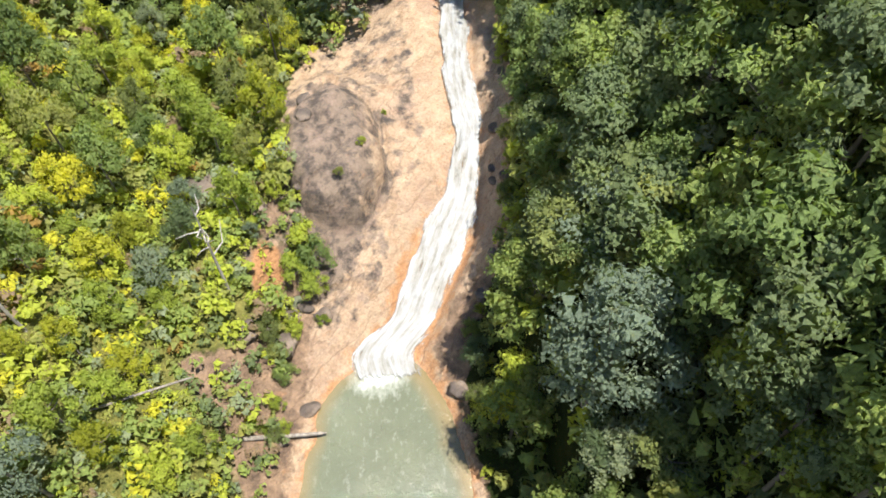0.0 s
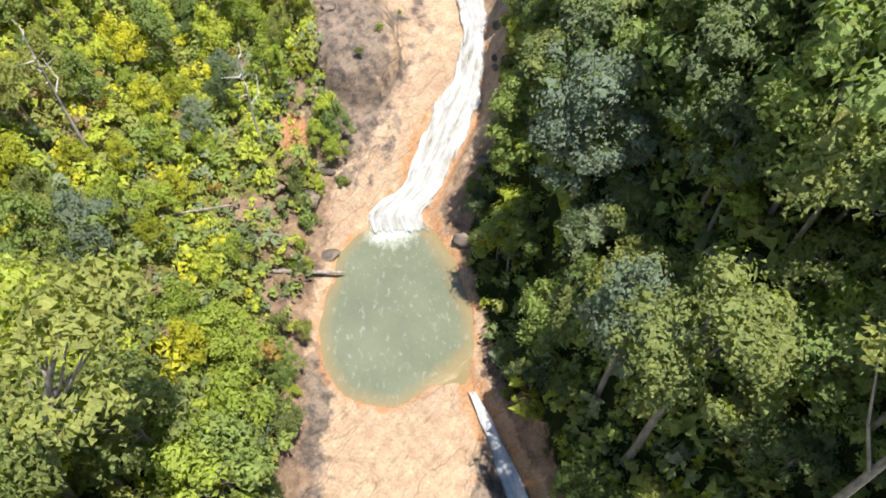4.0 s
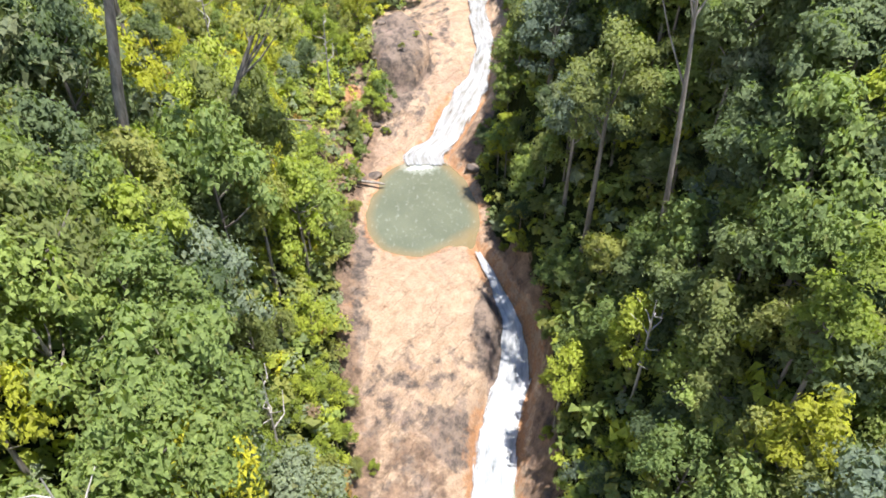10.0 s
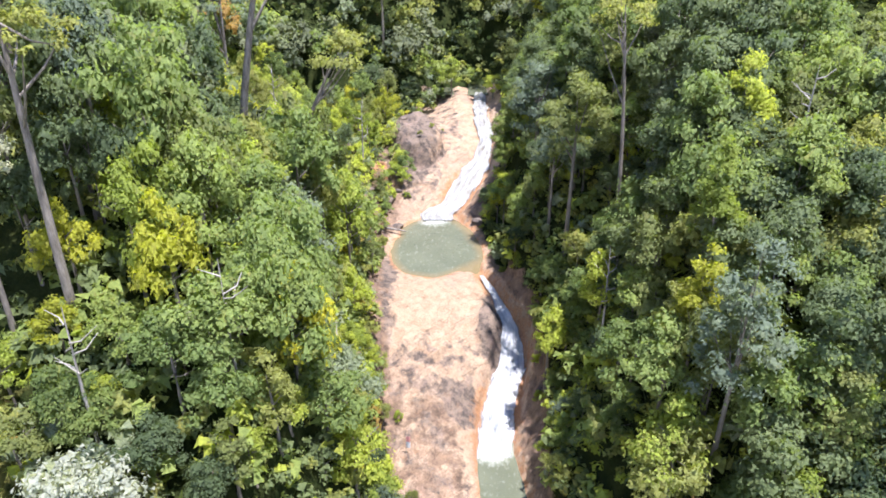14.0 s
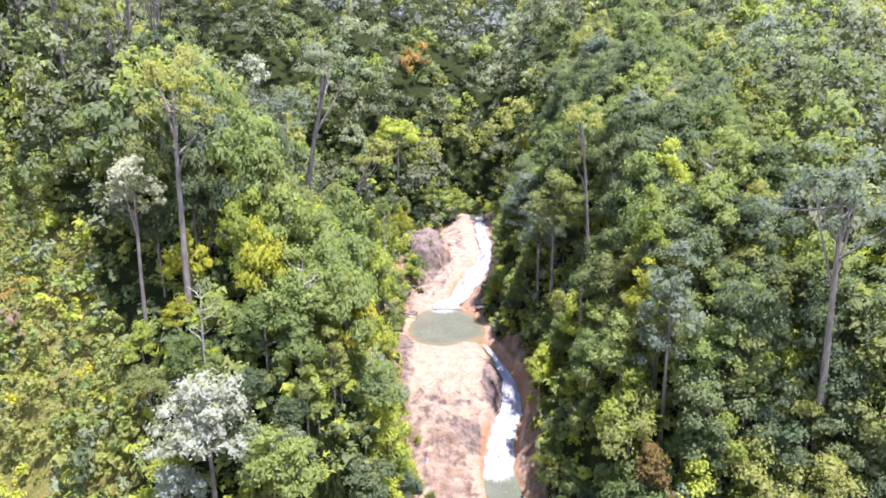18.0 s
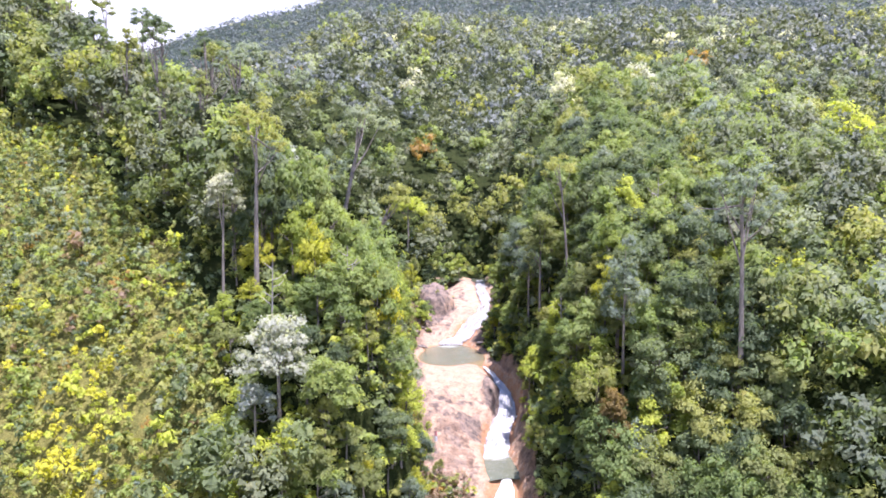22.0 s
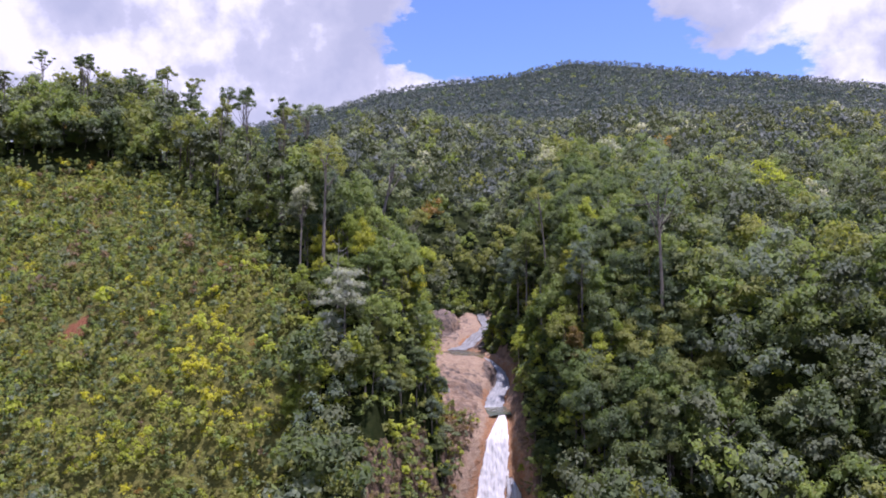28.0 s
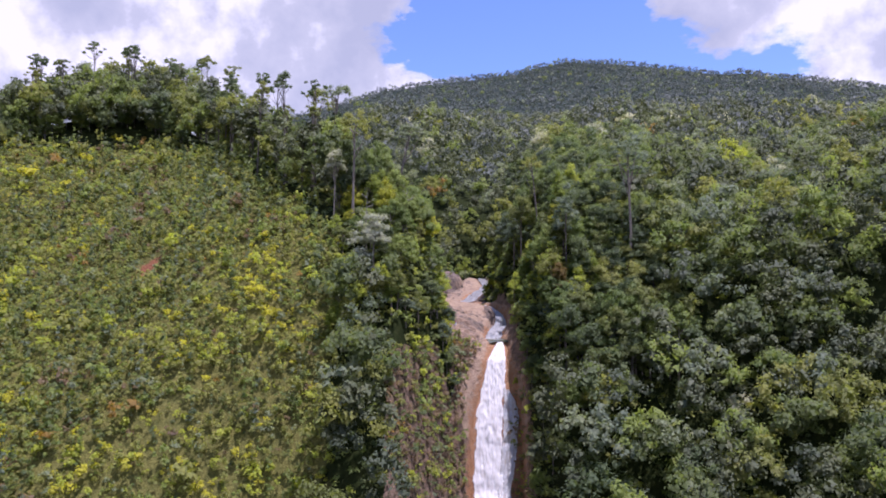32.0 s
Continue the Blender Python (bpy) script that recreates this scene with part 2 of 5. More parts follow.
def white_water(name, thin, deep=(0.24, 0.25, 0.22), relief=0.8, top=0.62):
    """Foam in long strands; thin is the part where the water and the rock under it show through."""
    m, nt, out = material(name)
    uv = nt.nodes.new("ShaderNodeUVMap").outputs["UV"]
    strands = noise_tex(nt, 1.0, 6, 0.66, uv, (2.2, 0.22, 1))
    puffs = noise_tex(nt, 1.0, 6, 0.68, uv, (0.6, 0.32, 1))
    both = blend(nt, "MIX", 0.5, strands, puffs)
    c = ramp(nt, both, (thin - 0.10, deep), (thin - 0.03, tuple(0.5 * (a + 0.66 * top) for a in deep)), (thin + 0.04, (top * 0.66, top * 0.68, top * 0.69)), (thin + 0.16, (top, top, top * 0.985)))
    b = node(nt, "BsdfPrincipled", Roughness=0.5)
    nt.links.new(c, b.inputs["Base Color"])
    nt.links.new(bump(nt, both, 1.0, relief), b.inputs["Normal"])
    side = nt.nodes.new("ShaderNodeAttribute")
    side.attribute_name = "side"
    frayed = node(nt, "Math")
    frayed.operation = "SUBTRACT"
    nt.links.new(both, frayed.inputs[0])
    nt.links.new(ramp(nt, side.outputs["Fac"], (0.55, 0.0), (1.0, 0.48)), frayed.inputs[1])
    gap = ramp(nt, frayed.outputs[0], (thin - 0.17, 0.0), (thin - 0.08, 1.0))
    clear = node(nt, "BsdfTransparent")
    glow = node(nt, "BsdfTranslucent")
    nt.links.new(c, glow.inputs["Color"])
    froth = node(nt, "MixShader", Fac=0.35)
    nt.links.new(b.outputs[0], froth.inputs[1])
    nt.links.new(glow.outputs[0], froth.inputs[2])
    mix = node(nt, "MixShader")
    nt.links.new(gap, mix.inputs[0])
    nt.links.new(clear.outputs[0], mix.inputs[1])
    nt.links.new(froth.outputs[0], mix.inputs[2])
    nt.links.new(mix.outputs[0], out.inputs["Surface"])
    return m


BOULDER = rock("grey_boulder", (0.20, 0.152, 0.118), (0.15, 0.11, 0.082), (0.08, 0.062, 0.052), 0.48)
GROUND = ground_cover("granite_and_shaded_forest_floor")
# far ground tinted bluish: distance haze put into its base colour
FAR_WOOD = soil("hazy_distant_forest", (0.026, 0.040, 0.032), (0.048, 0.066, 0.050), 0.03)
POOL = pool_water("green_water")
FOAM = white_water("white_water", 0.50, (0.24, 0.23, 0.20), relief=0.4, top=0.58)
DENSE_FOAM = white_water("dense_white_water", 0.33, (0.62, 0.59, 0.56), 0.25, 0.92)
LACY_FOAM = white_water("lacy_white_water", 0.46, (0.44, 0.37, 0.31), 0.3, 0.9)
THIN_FOAM = white_water("thin_white_water", 0.47, (0.22, 0.25, 0.265), relief=0.35, top=0.64)
BARK = bark("grey_bark", (0.10, 0.085, 0.07), (0.25, 0.22, 0.19))
PALE_BARK = bark("pale_bark", (0.20, 0.18, 0.16), (0.42, 0.39, 0.35))
LEAF = {
    "green": foliage("green_leaves", (0.140, 0.192, 0.056), (0.296, 0.374, 0.116)),
    "deep": foliage("deep_green_leaves", (0.096, 0.134, 0.062), (0.196, 0.248, 0.112), warm=(0.15, 0.17, 0.07), warm_part=0.04),
    "bright": foliage("bright_green_leaves", (0.238, 0.288, 0.036), (0.490, 0.552, 0.105), clear=0.56),
    "yellow": foliage("yellow_green_leaves", (0.340, 0.345, 0.030), (0.610, 0.590, 0.065), warm_part=0.15, clear=0.56),
    "olive": foliage("olive_leaves", (0.170, 0.196, 0.060), (0.325, 0.352, 0.112)),
    "grey": foliage("grey_green_leaves", (0.160, 0.198, 0.132), (0.290, 0.345, 0.238), warm_part=0.03),
    "silver": foliage("silver_leaves", (0.30, 0.32, 0.265), (0.55, 0.57, 0.48), warm=(0.45, 0.45, 0.38), warm_part=0.04),
    # the blue here is distance haze, mixed into the leaf colour
    "far": foliage("haze_blue_leaves", (0.064, 0.084, 0.088), (0.116, 0.140, 0.142), warm=(0.10, 0.12, 0.10), warm_part=0.02, clear=0.3, relief=0.08),
    "rust": foliage("rust_leaves", (0.195, 0.128, 0.040), (0.385, 0.255, 0.075), warm=(0.35, 0.22, 0.06)),
    "dark": foliage("dark_forest_leaves", (0.060, 0.078, 0.044), (0.132, 0.158, 0.088), warm=(0.13, 0.13, 0.06), warm_part=0.04, clear=0.32, relief=0.1),
    "brown": foliage("dry_brush", (0.15, 0.11, 0.08), (0.31, 0.235, 0.175), warm=(0.2, 0.2, 0.08)),
}


# ---------------------------------------------------------------- lie of the land
def smooth(a, b, x):
    s = np.clip((x - a) / (b - a), 0, 1)
    return s * s * (3 - 2 * s)


def lowest(a, b, k):
    h = np.clip(0.5 + 0.5 * (b - a) / k, 0, 1)
    return b * (1 - h) + a * h - k * h * (1 - h)


def lattice(n, seed):
    return np.random.RandomState(seed).rand(n, n)


_LAT = lattice(256, 3)


def wobble(x, y, size, octaves=3):
    """Smooth noise between about -1 and 1 with features of that size in metres."""
    total, amp, norm = 0, 1.0, 0
    for o in range(octaves):
        u, v = x / size + 17.3 * o, y / size + 5.1 * o
        i, j = np.floor(u).astype(int), np.floor(v).astype(int)
        a, b = u - i, v - j
        a, b = a * a * (3 - 2 * a), b * b * (3 - 2 * b)
        g = lambda p, q: _LAT[p % 256, q % 256]
        total = total + amp * ((g(i, j) * (1 - a) + g(i + 1, j) * a) * (1 - b) + (g(i, j + 1) * (1 - a) + g(i + 1, j + 1) * a) * b - 0.5)
        norm, amp, size = norm + amp * 0.5, amp * 0.5, size * 0.5
    return total / norm


# the stream, from its upper reach down to the foot of the tall fall
Y_AT = [-120, -85, -66, -54, -48, -41, -36, -28, -22, -16, -11, -6, 0, 6, 12, 17, 20, 27, 31, 38, 44, 57, 70, 90]
X_MID = [1, 3, 4, 4.6, 5.0, 5.6, 6.6, 5.6, 6.4, 8.1, 8.5, 6.6, 4.1, 3.0, 0.5, -1.4, 1.1, 4.1, 5.9, 7.1, 6.3, 6.4, 5.4, 4]
HALF = [5, 5, 5.6, 5.8, 5.4, 2.5, 2.0, 2.0, 2.2, 2.2, 1.25, 0.6, 0.6, 2, 3, 2.9, 2.1, 2.85, 1.9, 1.4, 1.7, 1.6, 2.2, 2]
LEVEL = [-95, -70, -54, -40, -26.5, -13, -8.8, -8.5, -7.3, -5.8, -3.2, -1.2, -0.15, 0, 0, 0.1, 1.0, 3.2, 4.4, 6.4, 7.9, 9.0, 9.8, 26]
X_LEFT = [-6, -5, -4.5, -4.5, -4.5, -5, -6.5, -7, -8, -9, -9.5, -10, -10.5, -10.5, -10, -9, -9, -9, -10, -11, -11, -7, -4, -2]
Z_LEFT = [-90, -64, -46, -30, -18.5, -11, -8.3, -3.8, -0.8, 1.4, 1.9, 2.0, 1.8, 1.6, 1.6, 2.2, 3.4, 5.0, 6.4, 7.5, 8.2, 10.6, 11.4, 28]
X_RIGHT = [8, 10, 11, 11.8, 11.8, 10.5, 10.5, 11, 11.5, 11.5, 11, 9.5, 6.4, 5.8, 4.6, 5.8, 7.3, 9.5, 10, 11, 11, 9.7, 8, 7]
Z_RIGHT = [-90, -62, -42, -25, -15.5, -9, -6, -4.5, -2.5, -0.5, 1.0, 2.0, 1.2, 1.2, 1.2, 2.6, 4.4, 7.0, 8.0, 9.0, 9.4, 10.3, 11.2, 28]


def along(table, y):
    return np.interp(y, Y_AT, table)


SHORE = [6.4, 6.2, 7.9, 11.0, 9.0, 6.9, 6.6, 7.5, 9.2, 9.2, 7.6, 7.7, 6.4]  # the pool's reach from its middle, all round


def pool_edge(x, y):
    """Metres outside the pool's shore (below zero: in the water)."""
    u, v = x + 1.6, y - 6.0
    r = np.hypot(u, v)
    reach = np.interp(np.degrees(np.arctan2(v, u)) % 360, np.arange(0, 361, 30), SHORE)
    return (r - reach) * 0.9 + 0.35 * wobble(x, y, 2.4, 3)


def hills(x, y):
    """The wooded slopes to both sides, without the stream's cut."""
    s = np.interp(y, [-700, -260, -200, -120, -85, -60, -45, -30, 0, 40, 70, 110],
                  [-170, -125, -100, -66, -46, -14, 6, 13, 16, 24, 30, 42])
    k = 0.43 + 0.07 * smooth(-20, 50, y)
    right = s + k * (np.clip(x, -20, 95) - 20) + 0.1 * np.clip(x - 95, 0, 200)
    # the spur on the right: a crest that runs back beside the falls, with a hollow behind it
    w = smooth(-62, -30, y) * smooth(190, 120, y)
    xc = np.interp(y, [-60, -20, 0, 40, 70, 150], [26, 27, 30, 36, 44, 72])
    lift = np.interp(y, [-50, -15, 10, 35, 70, 120], [2, 13, 15, 14, 14, 8])
    past = np.clip(x - xc, 0, None)
    crested = s + k * (np.clip(np.minimum(x, xc), -20, None) - 20) + lift * smooth(13, 26, x) - 0.22 * np.minimum(past, 62) + 0.38 * np.clip(past - 72, 0, 160)
    right = right * (1 - w) + crested * w
    # the spur on the left: crest from beside the tall fall, back and up
    u, v = (-(x + 30) * 70 + (y + 35) * 65) / 95.5, (-(x + 30) * 65 - (y + 35) * 70) / 95.5
    crest = 24 + np.where(u > 0, 0.38, 0.5) * np.minimum(u, 120)
    bend = np.sqrt(v * v + 36) - 6
    spur = crest - np.where(v > 0, 0.8 + 0.4 * smooth(0, -40, u) - 0.4 * smooth(60, 130, u), 0.68) * bend
    floor = 6.5 + 0.10 * np.maximum(-x - 20, 0)
    left = np.maximum(spur, np.where(y > -20, floor, -400))
    left = np.maximum(left, s - 40 - 0.10 * np.abs(x))
    t = smooth(-6, 14, x)
    side = left * (1 - t) + right * t
    # upstream the valley climbs, with a side gully that bends to the right
    gully = 4 + 0.16 * np.clip(y - 70, 0, 400)
    back = np.interp(y, [58, 62, 110, 240, 350, 480, 560, 4000], [-400, 9, 42, 97, 128, 172, 172, 120]) + 0.34 * np.clip(np.abs(x - gully) - 7, 0, 60) * smooth(480, 200, y) - 0.55 * np.clip(-x - 50 - 0.16 * np.clip(y - 200, 0, 400), 0, 300) * smooth(100, 220, y)
    side = np.where(y > 62, side * (1 - smooth(62, 150, y)) + back * smooth(62, 150, y), side)
    side = np.maximum(side, back)
    # the mountain behind
    top = np.interp(x, [-3000, -900, -600, -365, -234, -176, -119, -4, 92, 150, 193, 274, 380, 466, 504, 735, 1500, 3500],
                    [60, 150, 230, 306, 332, 350, 366, 383, 393, 407, 418, 414, 406, 393, 400, 372, 240, 120])
    t = np.clip((y - 500) / 500, 0, 1)
    ridge = side * (1 - t) + top * t - 12 * np.sin(np.pi * t)
    side = np.where(y > 1000, top * np.exp(-((y - 1000) / 700) ** 2), np.where(y > 500, ridge, side))
    return side + wobble(x, y, 26, 3) * 2.2 * (0.25 + smooth(8, 40, np.abs(x - 4))) + wobble(x, y, 90, 3) * 9 * smooth(120, 500, y) * (1 - 0.55 * smooth(700, 950, y))


def land(x, y):
    """Height of the ground, and how far it is bare rock (1) or forest floor (0)."""
    x, y = np.asarray(x, float), np.asarray(y, float)
    xm, hw, wz = along(X_MID, y), along(HALF, y), along(LEVEL, y)
    xl, zl, xr, zr = along(X_LEFT, y), along(Z_LEFT, y), along(X_RIGHT, y), along(Z_RIGHT, y)
    xl = xl + wobble(x * 0 + 3, y, 7, 3) * (1.3 + 1.2 * smooth(-4, 6, y))
    xr = xr + wobble(x * 0 + 90, y, 6, 3) * 0.9
    skew, along_ = x * 0.8 - y * 0.6, x * 0.6 + y * 0.8
    rough = wobble(x, y, 6, 4) * 0.7 - np.abs(wobble(skew * 2.2, along_, 3.4, 3)) * 1.0 + 0.3 + wobble(x, y, 1.3, 2) * 0.12
    ledge = (skew + 1.6 * wobble(x, y, 7, 2)) / 2.6
    ledge = ledge - np.floor(ledge)
    rough = rough * (0.45 + 0.55 * smooth(2.5, 5, np.abs(x + 1.5))) + 0.45 * (np.minimum(ledge * 1.25, (1 - ledge) * 5) - 0.5) * (0.1 + 0.9 * np.maximum(smooth(-14, -20, y), smooth(-3.5, -6, x))) - 0.22 * np.exp(-(wobble(x, y, 5, 3) / 0.06) ** 2)
    bed = wz - 0.35
    sl = np.clip((xm - hw - x) / np.maximum(xm - hw - xl, 0.5), 0, None)
    sr = np.clip((x - xm - hw) / np.maximum(xr - xm - hw, 0.5), 0, None)
    zleft = bed + (zl - bed) * np.minimum(sl, 1) ** 0.55 + np.maximum(xl - x, 0) * np.interp(y, [-52, -40, -30, -8, 8, 20], [3.8, 2.6, 1.9, 1.5, 0.9, 0.7])
    zright = bed + (zr - bed) * np.minimum(sr, 1) ** 0.8 + np.maximum(x - xr, 0) * np.interp(y, [-54, -44, -34, -8, 24, 45], [3.0, 2.7, 2.1, 1.9, 2.1, 1.8])
    cut = np.where(x < xm, zleft, zright)
    near = np.minimum(np.maximum(sl, sr) * 3, 1)
    cut = cut + rough * near
    # the great rounded boulder above the pool and the dark one beside the lower run
    dome = np.sqrt(((x + 5.9) / 4.3) ** 2 + ((y - 34.4) / 7.0) ** 2) + 0.2 * wobble(x, y, 4.0, 3)
    cut = cut + 3.2 * np.exp(-dome ** 7) * (x < xm)
    cut = cut - 1.3 * np.exp(-((dome - 1.08) / 0.07) ** 2) * (x < xm - hw)
    cut = cut + 0.5 * (1 - np.abs(wobble(x, y, 2.6, 3))) * (dome < 1.05) * (x < xm)
    cut = cut + 1.5 * np.exp(-(((x - 5.4) / 1.7) ** 2 + ((y + 12.6) / 4.4) ** 2) ** 2)
    cut = cut - 1.6 * np.exp(-(((x + 10.2) / 1.9) ** 2 + ((y - 21) / 2.2) ** 2) ** 2)
    shore = pool_edge(x, y)
    dish = np.where(shore < 0, 0.22 * shore, np.where(y < 4, 0.16, 0.42) * shore + 0.02 * shore ** 2 * (y > 4)) + 300 * smooth(5, 16, shore)
    cut = cut + 4000 * smooth(86, 112, y) ** 2
    cut = np.where((y > -8) & (y < 24), lowest(cut, np.maximum(dish, -0.9), 0.5), cut)
    high = hills(x, y) + 9 * np.exp(-(dome / 1.35) ** 6)
    z = lowest(cut, high, 2.0)
    inside = (x > xl - 0.3) & (x < xr + 0.6) & (y < 62) & (y > -100) & (cut < high + 2.5)
    return z, inside, xm, hw


def height(x, y):
    return land(x, y)[0]


def scrub_zone(x, y):
    """1 on the open hillside of young growth on the spur's sunny flank."""
    u, v = (-(x + 30) * 70 + (y + 35) * 65) / 95.5, (-(x + 30) * 65 - (y + 35) * 70) / 95.5
    return smooth(5, 13, v + wobble(x, y, 14, 2) * 4 - 0.2 * np.maximum(-u - 15, 0) - 36 * smooth(72, 122, u)) * smooth(-26, -34, x + 0.12 * (y + 60))


def brushy(x, y):
    """The dry, open buttress beside the tall fall."""
    return (x > -16.5 + wobble(x, y, 6, 2)) & (x < 0) & (y < -50 + wobble(x, y, 6, 2) * 2) & (y > -92) & (height(x, y) < -8)


def steps(*runs):
    """Grid lines: start, then (end, step) pairs."""
    out = [runs[0]]
    for end, step in runs[1:]:
        n = max(1, round((end - out[-1]) / step))
        out += list(np.linspace(out[-1], end, n + 1)[1:])
    return np.array(out)


def sheet(name, xs, ys, zs, mats, index, marks=None):
    nx, ny = len(xs), len(ys)
    gx, gy = np.meshgrid(xs, ys)
    me = bpy.data.meshes.new(name)
    v = np.stack([gx, gy, zs], -1).reshape(-1, 3)
    i = (np.arange(ny - 1)[:, None] * nx + np.arange(nx - 1)).ravel()
    f = np.stack([i, i + 1, i + nx + 1, i + nx], -1)
    fill(me, v, f, index)
    for m in mats:
        me.materials.append(m)
    for key, values in (marks or {}).items():
        a = me.attributes.new(key, "FLOAT", "POINT")
        a.data.foreach_set("value", np.asarray(values, np.float32).ravel())
    me.polygons.foreach_set("use_smooth", np.ones(len(f), bool))
    return new(name, me)


def fill(me, v, f, index=None):
    """Vertices and faces of one size, from arrays."""
    k = f.shape[1]
    me.vertices.add(len(v))
    me.vertices.foreach_set("co", np.asarray(v, np.float32).ravel())
    me.loops.add(f.size)
    me.loops.foreach_set("vertex_index", f.astype(np.int32).ravel())
    me.polygons.add(len(f))
    me.polygons.foreach_set("loop_start", np.arange(0, f.size, k, dtype=np.int32))
    if index is not None:
        me.polygons.foreach_set("material_index", np.asarray(index, np.int32).ravel())
    me.update(calc_edges=True)


# ---------------------------------------------------------------- ground
GX = steps(-4000, (-1500, 250), (-600, 60), (-170, 12), (-60, 3.5), (-20, 1.2), (-13, 0.6), (13, 0.32), (24, 0.9), (60, 3), (150, 5), (220, 12), (600, 40), (1500, 75), (4000, 250))
GY = steps(-1500, (-400, 100), (-120, 10), (-64, 2.5), (-52, 0.5), (62, 0.34), (64, 0.6), (90, 1.3), (200, 6), (500, 15), (1500, 28), (4500, 200))
mx, my = np.meshgrid(GX, GY)
gz, bare, gmid, ghalf = land(mx, my)
gz = np.where(np.hypot(mx, my) > 1800, np.minimum(gz, 150), gz)
BARE = [(-11.0, 23.0, 2.6), (-11.4, 27.6, 2.0), (-12.2, 15.0, 2.8), (-13.0, 11.0, 2.4), (-15.6, 13.2, 2.0), (-11.4, 3.0, 2.4), (-12.0, 7.0, 2.0), (-17.5, 31.0, 1.8)]  # open rock and earth on the bank
mid_cell = lambda a: (a[:-1, :-1] + a[1:, 1:]) / 2
cx, cy = mid_cell(mx), mid_cell(my)
xl_, xr_ = along(X_LEFT, my), along(X_RIGHT, my)
marks = {
    "weather_and_shade": np.clip(1.15 - np.sqrt(((mx + 6.6) / 4.6) ** 2 + ((my - 32) / 11.5) ** 2) * 0.75, 0, 0.72) * (mx < gmid),
    "brown": np.clip((mx - gmid - ghalf) / 1.6 - 0.2, 0, 1) * smooth(26, 18, my),
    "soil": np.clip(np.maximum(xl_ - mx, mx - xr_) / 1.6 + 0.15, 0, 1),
    "iron": np.clip(1.0 - (np.abs(mx - gmid) - ghalf) / 1.5, 0, 1) * (my > -60) * (my < 62) * 0.66,
    "herb": np.maximum(scrub_zone(mx, my), smooth(-14, -6, my) * smooth(60, 50, my) * smooth(0, -2, mx - xl_) * smooth(-60, -40, mx)),
    "red": np.clip(1.4 - np.sqrt(((mx + 75.5) / 3.0) ** 2 + ((my + 44) / 2.4) ** 2), 0, 0.6),
}
marks["weather_and_shade"] = np.maximum(marks["weather_and_shade"], np.clip(1.7 - np.sqrt(((mx - 6.0) / 1.5) ** 2 + ((my + 12.4) / 3.8) ** 2), 0, 1))
marks["weather_and_shade"] = np.maximum(marks["weather_and_shade"], np.clip(1.45 - np.sqrt(((mx - 1.6) / 2.6) ** 2 + ((my + 23) / 2.8) ** 2), 0, 0.9))
marks["weather_and_shade"] = np.maximum(marks["weather_and_shade"], np.clip(0.9 - np.abs(mx + 8.5) / 3.0, 0, 0.75) * smooth(5, 0, my) * smooth(-40, -20, my))
marks["brown"] = np.maximum(marks["brown"], np.clip((xl_ + 2.6 - mx) / 3.0, 0, 0.8) * smooth(30, 20, my))
marks["brown"] = np.maximum(marks["brown"], smooth(-20, -26, my) * np.clip((np.abs(mx - gmid) - ghalf - 1.2) / 3, 0, 0.42))
marks["iron"] = marks["iron"] * (1 - smooth(-6.0, -7.5, my) * smooth(-20, -17, my) * (mx < gmid)) * (1 - 0.6 * smooth(25, 29, my))
marks["iron"] = np.maximum(marks["iron"], np.clip(1 - pool_edge(mx, my) / 0.9, 0, 1) * (my > -9) * (my < 22) * 0.6)
marks["weather_and_shade"] = np.maximum(marks["weather_and_shade"], np.clip(1.5 - np.sqrt(((mx + 6.0) / 3.0) ** 2 + ((my - 28.6) / 3.4) ** 2), 0, 0.8) * (mx < gmid - ghalf - 0.6))
marks["weather_and_shade"] = np.maximum(marks["weather_and_shade"], 0.36 * smooth(16, 20, my) * smooth(0, 1.5, gmid - ghalf - 1.8 - mx))
marks["weather_and_shade"] = np.maximum(marks["weather_and_shade"], 0.45 * smooth(19, 22, my) * smooth(30, 27, my) * smooth(0, 1.0, gmid - ghalf - 1.2 - mx))
low = smooth(-15, -19, my - 0.6 * (mx + 4)) * smooth(-40, -34, my) * smooth(0, 1.2, gmid - ghalf - 0.8 - mx)
marks["weather_and_shade"] = np.maximum(marks["weather_and_shade"], 0.38 * low)
# dark ring in the boulder's crevice: stain, with the groove's shade painted in
ring = np.sqrt(((mx + 5.9) / 4.3) ** 2 + ((my - 34.4) / 7.0) ** 2) + 0.2 * wobble(mx, my, 4.0, 3)
marks["weather_and_shade"] = np.maximum(marks["weather_and_shade"], 0.6 * np.exp(-((ring - 1.07) / 0.09) ** 2) * (mx < gmid - ghalf))
dry = np.where(brushy(mx, my), 1.0, 0.0)
marks["soil"] = marks["soil"] * (1 - 0.85 * dry)
marks["brown"] = np.maximum(marks["brown"], 0.75 * dry)
for bx, by, br in BARE:
    near_it = np.clip(1.5 - np.hypot(mx - bx, my - by) / br, 0, 1)
    marks["soil"] = marks["soil"] * (1 - near_it)
    marks["herb"] = marks["herb"] * (1 - near_it)
    marks["brown"] = np.maximum(marks["brown"], 0.7 * near_it)
marks["iron"] = np.maximum(marks["iron"], np.clip(1.6 - np.hypot((mx + 11.6) / 1.0, (my - 23.0) / 2.0), 0, 0.95))
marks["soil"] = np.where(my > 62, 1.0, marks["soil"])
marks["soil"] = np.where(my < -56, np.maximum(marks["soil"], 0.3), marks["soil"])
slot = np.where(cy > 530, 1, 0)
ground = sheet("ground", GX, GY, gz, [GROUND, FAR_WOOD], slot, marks)
